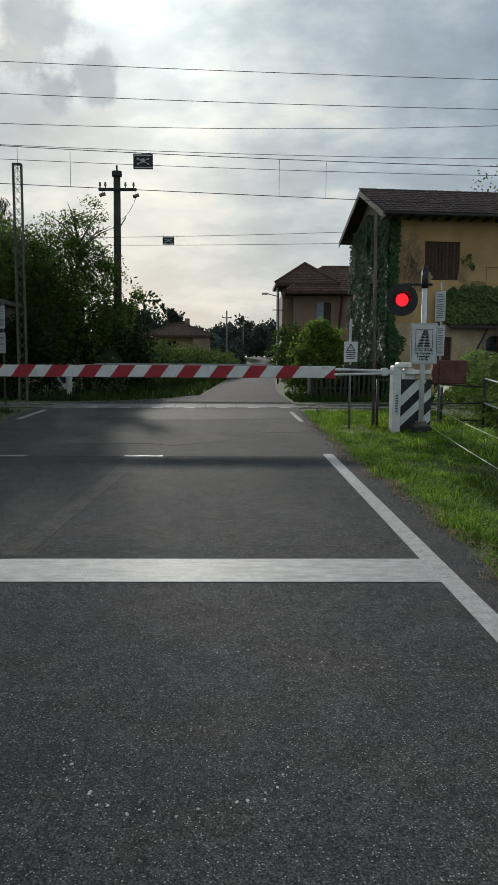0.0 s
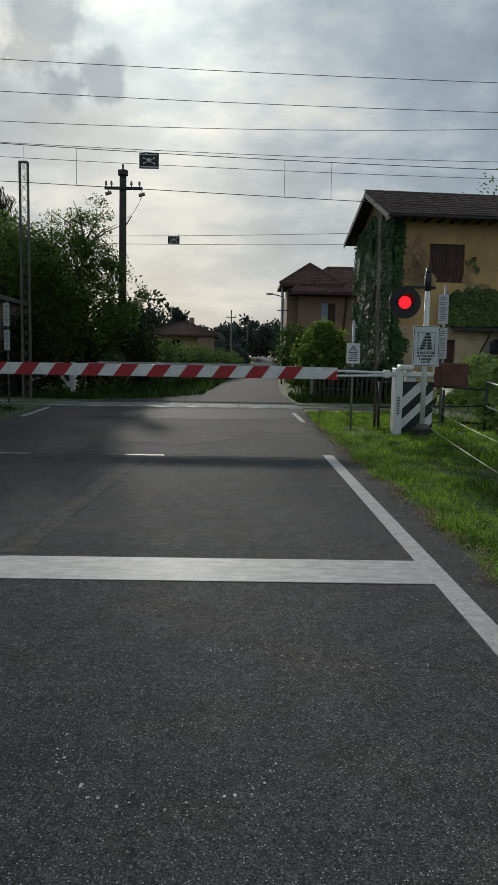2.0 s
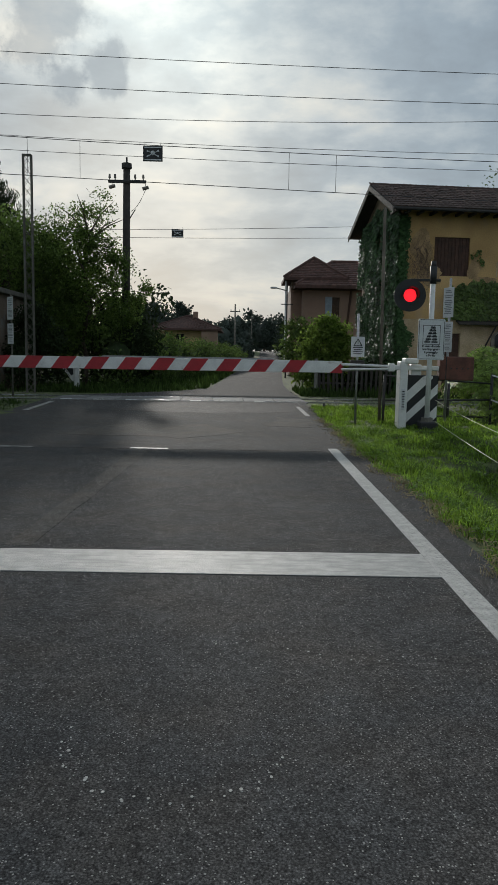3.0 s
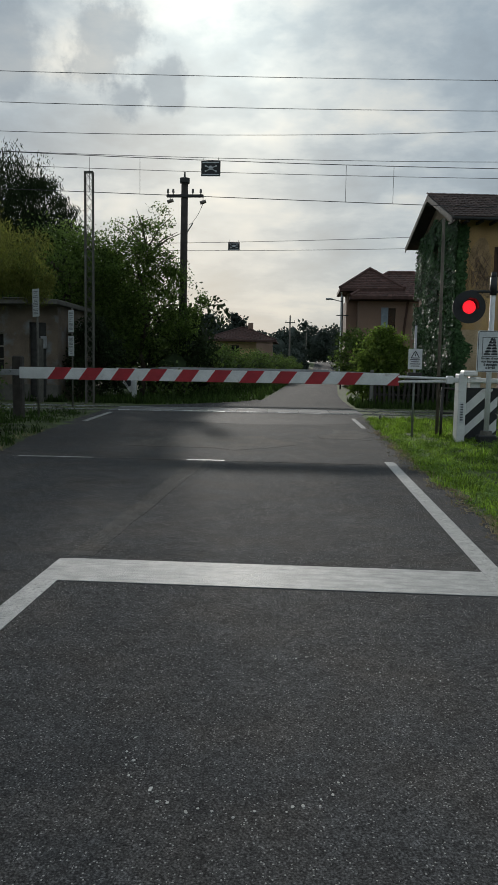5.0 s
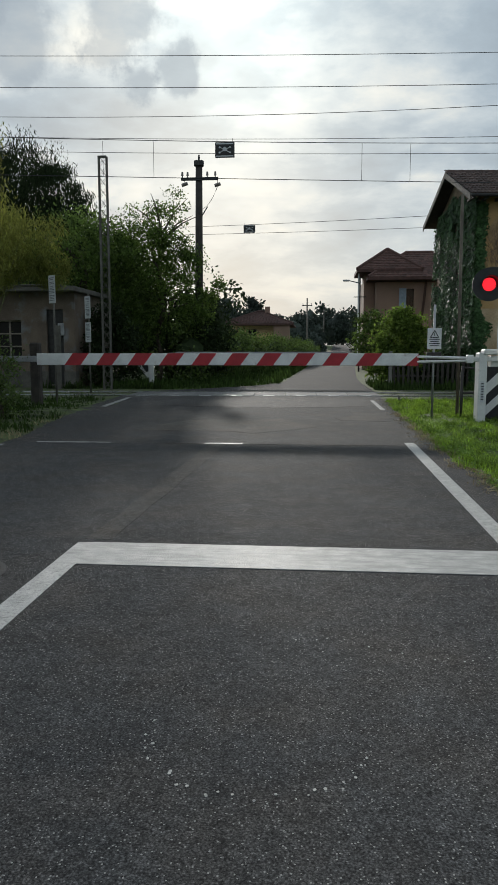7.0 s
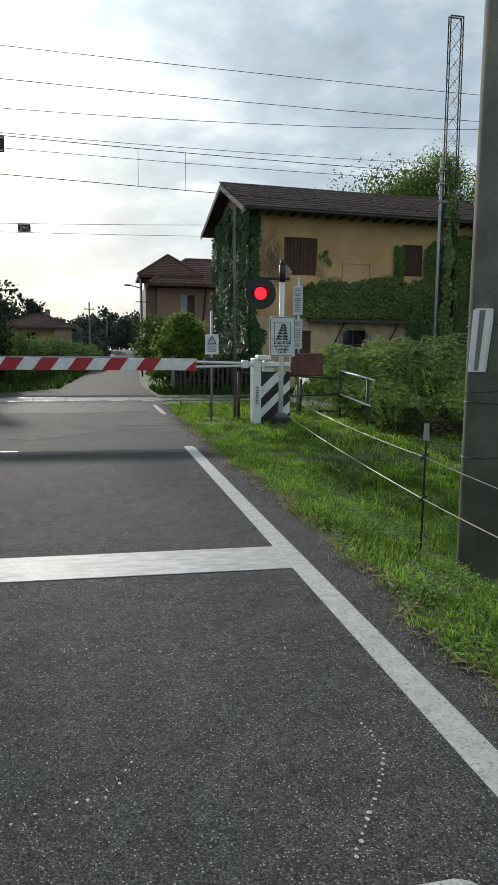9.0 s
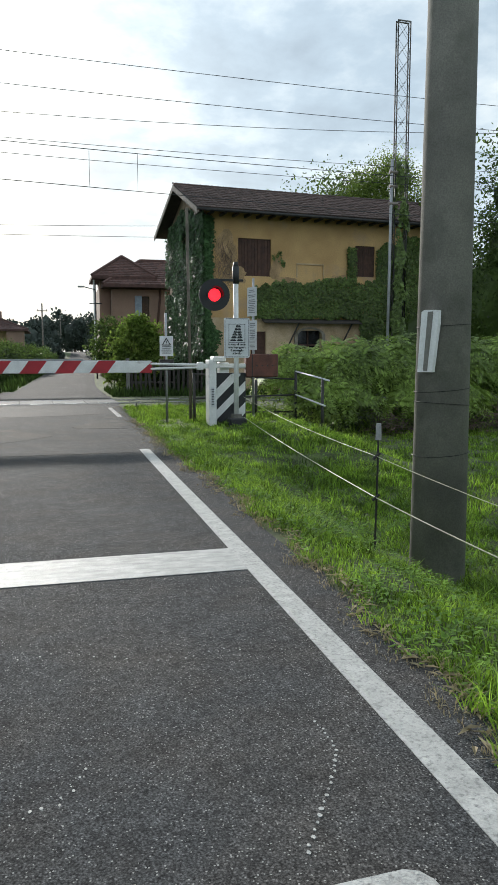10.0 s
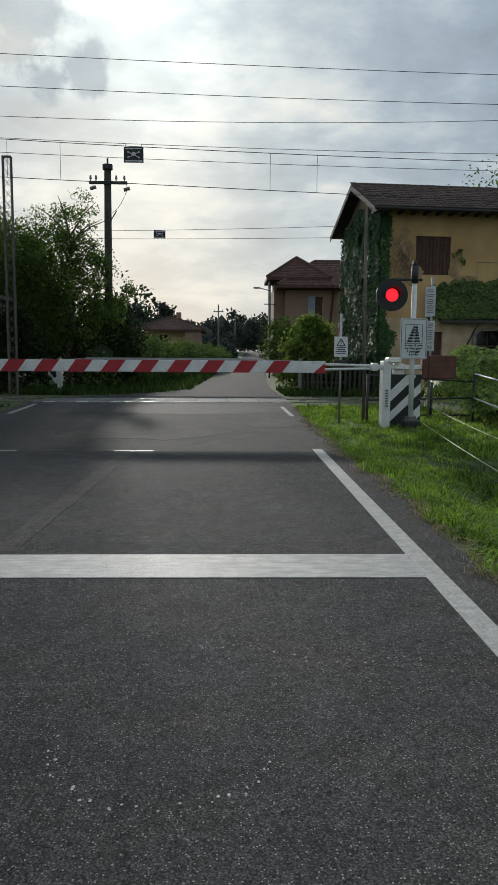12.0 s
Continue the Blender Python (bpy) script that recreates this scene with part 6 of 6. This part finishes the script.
bamboo((-8.6, 17.6, 0), [(0.6, 0.2, 4.3, 1.2, 0.9, 0.9), (1.7, 0.3, 3.75, 0.95, 0.8, 0.75), (2.35, 0.4, 3.25, 0.5, 0.6, 0.6), (0.6, 0.2, 3.2, 1.3, 0.8, 0.6), (1.7, 0.3, 3.15, 0.7, 0.6, 0.4), (-1.0, 0.2, 3.9, 1.3, 0.9, 1.2), (-2.6, 0.2, 3.6, 1.4, 0.9, 1.4)],
       30000, 19, 14, "spreading bamboo clump arching before the hut")


def shrub(name, at, blobs, n, size, mt, label, seed, aspect=1.8, clumps=60, spread=0.30, droop=0.0, shell=0.5, category="shrub"):
    th = thing(name, at, label, category)
    rn = random.Random(seed)
    bm = bms()
    for b in blobs:
        for _ in range(4):
            tube(bm, (b[0] * 0.4 + rn.uniform(-.2, .2), b[1] * 0.4, -0.1), (b[0] + rn.uniform(-.4, .4) * b[3], b[1] + rn.uniform(-.4, .4) * b[4], b[2] + 0.4 * b[5]), 0.022, 0.008, 5)
    tagged(part("stems", bm, "bark", th), kind="stuff")
    crown("foliage", blobs, n, size, mt, th, seed, aspect, droop, clumps, spread, shell=shell)
    return th


shrub("shrub", (-5.9, 11.6, 0), [(0.2, 0, 0.35, 0.6, 0.8, 0.5), (-0.4, -1.6, 0.5, 0.8, 1.0, 0.7), (-0.8, 0.2, 1.1, 0.7, 0.8, 1.0), (-1.3, 0.5, 2.0, 0.8, 0.8, 1.0), (-0.4, 1.4, 0.4, 0.7, 0.9, 0.6), (-2.4, 1, 1.4, 1.2, 1, 1.5), (-1.4, -1.4, 1.5, 0.9, 1.0, 1.3)], 30000, 0.07, "leaf_dark_shaded", "dark undergrowth below bamboo", 41, clumps=240, aspect=3.0, spread=0.24, droop=0.5)
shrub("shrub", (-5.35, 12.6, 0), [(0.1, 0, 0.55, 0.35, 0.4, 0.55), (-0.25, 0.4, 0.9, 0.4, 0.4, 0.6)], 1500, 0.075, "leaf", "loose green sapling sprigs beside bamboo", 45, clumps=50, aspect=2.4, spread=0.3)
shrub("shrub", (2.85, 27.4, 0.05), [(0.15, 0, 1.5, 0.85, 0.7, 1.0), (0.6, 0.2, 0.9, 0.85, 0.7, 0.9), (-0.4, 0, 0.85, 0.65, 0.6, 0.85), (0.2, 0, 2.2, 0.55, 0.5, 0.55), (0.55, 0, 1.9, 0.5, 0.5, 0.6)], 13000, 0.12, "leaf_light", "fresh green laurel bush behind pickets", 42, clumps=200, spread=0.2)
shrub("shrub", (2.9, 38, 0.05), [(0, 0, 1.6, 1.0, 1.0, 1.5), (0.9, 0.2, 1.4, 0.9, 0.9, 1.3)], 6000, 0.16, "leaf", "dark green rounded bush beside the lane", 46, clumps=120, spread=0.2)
shrub("shrub", (-7.15, 25.3, 0), [(-0.1, -0.4, 0.9, 0.5, 0.6, 0.9), (0.0, 0.1, 2.0, 0.55, 0.7, 1.0), (0.5, 0.4, 1.3, 0.6, 0.6, 1.2)], 9000, 0.10, "leaf_dark_shaded", "dark overgrown shrub against the hut", 47, clumps=160, spread=0.24)
shrub("shrub", (4.6, 27.0, 0), [(0, -0.4, 0.5, 1.2, 0.4, 0.6)], 2600, 0.12, "leaf_dark_shaded", "dark low shrub by the fence", 43)
shrub("shrub", (4.1, 58, 0), [(0, 0, 2.1, 1.3, 1.6, 2.1), (1.4, -2, 1.8, 1.3, 1.6, 1.8), (0.3, 5, 2.2, 1.2, 2, 2.0), (1.6, -8, 1.2, 1.4, 3, 1.2)], 12000, 0.22, "leaf_dark_shaded", "tall dark roadside shrub", 44, clumps=90)


def bramble():
    th = thing("bramble_thicket", (7.0, 16.2, -0.35), "dense green thicket of ferns and brambles", "shrub")
    blobs = [(-1.4, 0.3, 0.85, 0.95, 0.8, 0.85), (-0.3, 0.1, 0.95, 1.1, 0.9, 0.9), (1.0, 0.2, 1.0, 1.1, 0.9, 0.9), (2.4, 0.4, 1.0, 1.2, 1, 0.95), (-0.9, -0.6, 0.5, 0.9, 0.6, 0.5), (1.5, -0.7, 0.5, 1.2, 0.6, 0.5),
             (4.2, 0.6, 1.0, 1.3, 1.2, 1.0), (6.4, 1.0, 1.2, 1.5, 1.3, 1.2)]
    # not a plant: lumpy filler added to stop light through the leaves
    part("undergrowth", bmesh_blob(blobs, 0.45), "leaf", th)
    crown("foliage", blobs, 26000, 0.085, "fern", th, 51, 2.6, 0.2, 300, 0.2, shell=0.6)
    fronds("fern_fronds", blobs, 3600, th, 52)


def fronds(name, blobs, n, parent, seed):
    """Arching compound leaves: pairs of leaflets along a bent midrib, springing out of a thicket."""
    rs = np.random.RandomState(seed)
    bl = np.array(blobs, float)
    wts = (bl[:, 3] * bl[:, 5]) / (bl[:, 3] * bl[:, 5]).sum()
    v, f = [], []
    for b in bl[rs.choice(len(bl), n, p=wts)]:
        d = rs.normal(size=3)
        d[2] = abs(d[2]) + 0.15
        d[1] -= 0.7
        d /= np.linalg.norm(d)
        p = b[:3] + d * b[3:] * rs.uniform(0.85, 1.12)
        face = (Vector(d) + Vector((rs.normal() * 0.35, rs.normal() * 0.35 - 0.25, 0.55 + rs.normal() * 0.25))).normalized()
        axis = Vector((rs.normal(), rs.normal(), rs.normal() * 0.8 + 0.35))
        axis = (axis - face * axis.dot(face)).normalized()
        side = face.cross(axis)
        length, droop = rs.uniform(0.30, 0.66), rs.uniform(0.1, 0.4)
        for i in range(9):
            u = (i + 1) / 9
            q = Vector(p) + axis * (length * u) + face * (0.10 * length * u) - Vector((0, 0, length * droop * u * u))
            s = length * 0.30 * (1.15 - u) ** 0.7
            for k in (-1, 1):
                tip = q + side * (k * s) + axis * (s * 0.45) - Vector((0, 0, s * rs.uniform(0.0, 0.25)))
                m0, w = q.lerp(tip, 0.5), axis * (s * 0.22)
                a = len(v)
                v += [tuple(q), tuple(m0 + w), tuple(tip), tuple(m0 - w)]
                f.append((a, a + 1, a + 2, a + 3))
    tagged(raw(name, v, f, "fern", parent, "light green arching fern fronds"), kind="stuff")


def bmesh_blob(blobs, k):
    """Dark inner mass, added as filler to stop light through a thicket."""
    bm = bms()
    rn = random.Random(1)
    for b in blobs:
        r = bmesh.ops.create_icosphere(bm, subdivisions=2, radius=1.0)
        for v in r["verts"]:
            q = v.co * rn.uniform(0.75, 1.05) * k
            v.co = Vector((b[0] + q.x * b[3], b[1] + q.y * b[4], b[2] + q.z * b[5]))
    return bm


bramble()


def twig_heap(x0, x1, y0, y1, n, seed):
    """Dead brushwood lying below the thicket."""
    rn = random.Random(seed)
    bm = bms()
    for _ in range(n):
        x, y = rn.uniform(x0, x1), rn.uniform(y0, y1)
        z = float(gz(x, y)) + rn.random() ** 1.6 * 0.55
        a, q = rn.uniform(0, 6.283), rn.uniform(0.12, 0.4)
        dx, dy, dz = math.cos(a) * q, math.sin(a) * q, rn.uniform(-0.1, 0.22)
        chain(bm, [(x, y, z), (x + dx * 0.5 + rn.uniform(-.04, .04), y + dy * 0.5, z + dz * 0.7), (x + dx, y + dy, z + dz)], rn.uniform(0.003, 0.008), 3)
    tagged(part("brushwood", bm, "twig"), "heap of dead reddish brown twigs below the thicket", "brushwood", kind="stuff")


twig_heap(7.0, 11.5, 15.0, 15.8, 900, 5)


def hedge():
    th = thing("hedge", (0, 0, 0), "long clipped dark green hedge along the lane", "hedge")
    blobs = []
    for i in range(22):
        u = i / 21
        y = 28.5 + 44 * u
        x = float(np.interp(y, [28, 35, 60, 75], [-4.1, -3.1, -0.9, 0.2]))
        blobs.append((x - 0.75, y, 1.0, 0.85, 1.5, 1.15 - 0.1 * u))
    # added dark filler; its colour stands in for shade inside the hedge
    part("inner_growth", bmesh_blob(blobs, 0.7), "leaf_dark_shaded", th)
    crown("foliage", blobs, 30000, 0.14, "leaf", th, 61, 1.8, 0, 520, 0.26, shell=0.75)


hedge()


def woods(name, seed, items, n, size, mt, label):
    th = thing(name, (0, 0, 0), label, "woods", kind="stuff")
    crown("foliage", items, n, size, mt, th, seed, 1.7, 0, max(120, n // 90), 0.24, shell=0.45)
    # added filler lumps that block the sky behind the leaves
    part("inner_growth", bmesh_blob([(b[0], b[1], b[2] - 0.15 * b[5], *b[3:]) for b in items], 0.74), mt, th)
    bm = bms()
    for x, y, z, rx, ry, rz in items:
        tube(bm, (x, y, float(gz(x, y)) - 0.2), (x, y, z), 0.25, 0.1, 6)
    part("trunks", bm, "bark", th)


rn = random.Random(77)
far = []
for i in range(90):
    x = -95 + i * 2.4
    y = 150 + rn.uniform(-14, 22)
    if abs(x - 5) < 4:
        y = 175
    h = rn.uniform(3.0, 5.0) + (1.8 if -8 < x < 12 else 0)
    far.append((x, y, 2.4 + h * 0.62, rn.uniform(2, 3.4), 3, h * 0.62))
woods("distant_woods", 71, far, 60000, 0.7, "leaf_far_haze", "distant line of dark woods")
mid = [(-1.0, 112, 4.6, 2.0, 2, 2.6), (-3.4, 108, 4.0, 2.2, 2, 2.4), (4.0, 156, 6.5, 3.0, 2, 4.4), (9.2, 118, 5.6, 2.8, 2, 3.6), (12.5, 112, 5, 3, 2, 3.6), (-9.6, 112, 6, 1.8, 2, 3.6), (-7, 118, 4.6, 2.6, 2, 2.8), (-13, 110, 5, 3, 3, 3.5), (6.0, 75, 2.6, 1.7, 3, 2.6), (7.2, 92, 3.6, 2.0, 4, 3.2), (-1.2, 84, 1.2, 1.0, 5, 1.3), (-0.2, 104, 2.2, 1.2, 5, 1.5), (8.0, 105, 4.0, 2.0, 4, 3.2)]
woods("roadside_woods", 72, mid, 26000, 0.5, "leaf_far_haze", "dark trees along the rising lane")
right = [(15, 37, 7.2, 3.4, 3, 3.6), (18.5, 36, 5.5, 3.2, 3, 4.5), (14, 30, 3.2, 2.2, 2, 3.2), (17, 27, 3.2, 3, 2.4, 3.4), (21, 27, 4, 3, 3, 4.4), (25, 30, 4.5, 4, 3, 5), (12.8, 24.5, 1.8, 1.4, 1, 2.0), (20, 21, 2.2, 4, 2, 2.6), (29, 26, 5, 4, 3, 5), (19.3, 27.5, 8.2, 2.2, 2, 3.0), (22.6, 27, 8.8, 2.6, 2, 3.2), (18.1, 26.5, 5.4, 1.8, 1.6, 2.6)]
woods("garden_trees", 73, right, 120000, 0.15, "leaf", "dense green trees behind the yellow house")
left = [(-18, 22, 3, 3.5, 3, 4), (-22, 30, 5, 5, 4, 6), (-17, 40, 5, 5, 4, 6), (-11, 44, 3.6, 3, 3, 4), (-7, 46, 2.6, 2.6, 3, 3), (-28, 16, 4, 5, 4, 5)]
woods("garden_trees", 74, left, 20000, 0.32, "leaf_dark_shaded", "dense dark trees behind the track hut")


def edge_stones():
    rs = np.random.RandomState(9)
    v, f = [], []
    for _ in range(900):
        y = rs.uniform(9.5, 19)
        x = float(np.interp(y, [9.5, 12, 14.5, 19], [1.62, 1.62, 1.64, 1.78])) + rs.normal() * 0.10
        q = rs.uniform(0.006, 0.022)
        k = len(v)
        a = rs.uniform(0, 6.28)
        for i in range(5):
            t = a + i * 1.2566
            v.append((x + q * math.cos(t) * rs.uniform(0.7, 1.3), y + q * math.sin(t) * rs.uniform(0.7, 1.3), 0.0))
        v.append((x, y, q * 0.7))
        f += [(k + i, k + (i + 1) % 5, k + 5) for i in range(5)]
    tagged(raw("edge_gravel", v, f, "dirt"), "loose pale gravel on the crumbling road edge", "gravel", kind="stuff")


edge_stones()

tree("tree", (15.2, 35.5, 0), (15.4, 35.5, 8.0), [(15.3, 35.5, 8.6, 1.9, 1.6, 1.9), (17.0, 35.5, 9.4, 2.0, 1.8, 2.0), (14.0, 35.5, 7.2, 1.5, 1.4, 1.4), (18.0, 35.0, 7.4, 2.2, 1.8, 2.0), (16.2, 35.5, 6.6, 1.8, 1.6, 1.8)],
     56000, 0.10, "leaf_light", "light green leafy tree behind the roof", 81, r=0.18, aspect=1.8, clumps=420, spread=0.20, limbs=12, shell=0.4)


def leaf_litter():
    """Curled dead leaves and stalks blown against the verge."""
    rs = np.random.RandomState(12)
    v, f = [], []
    for _ in range(420):
        y = 2.2 + 9.5 * rs.rand() ** 1.3
        x = float(np.interp(y, [0, 2.9, 5, 7.2, 9.7, 12], [1.50, 1.56, 1.70, 1.66, 1.62, 1.64])) + 0.02 + rs.normal() * 0.035 + 0.05 * math.sin(y * 5.1)
        a, q = rs.uniform(0, 6.28), rs.uniform(0.012, 0.05)
        w = q * rs.uniform(0.10, 0.30)
        c, d = math.cos(a), math.sin(a)
        k, up = len(v), rs.uniform(0.002, 0.012)
        v += [(x - c * q, y - d * q, 0.006), (x - d * w, y + c * w, 0.010 + up), (x, y, 0.006 + up * 0.6), (x + d * w, y - c * w, 0.010 + up), (x + c * q, y + d * q, 0.007 + up * rs.rand())]
        f += [(k, k + 2, k + 1), (k, k + 3, k + 2), (k + 2, k + 4, k + 1), (k + 2, k + 3, k + 4)]
    tagged(raw("leaf_litter", v, f, "dry"), "curled dry leaves along the asphalt edge", "dead leaves", kind="stuff")


leaf_litter()
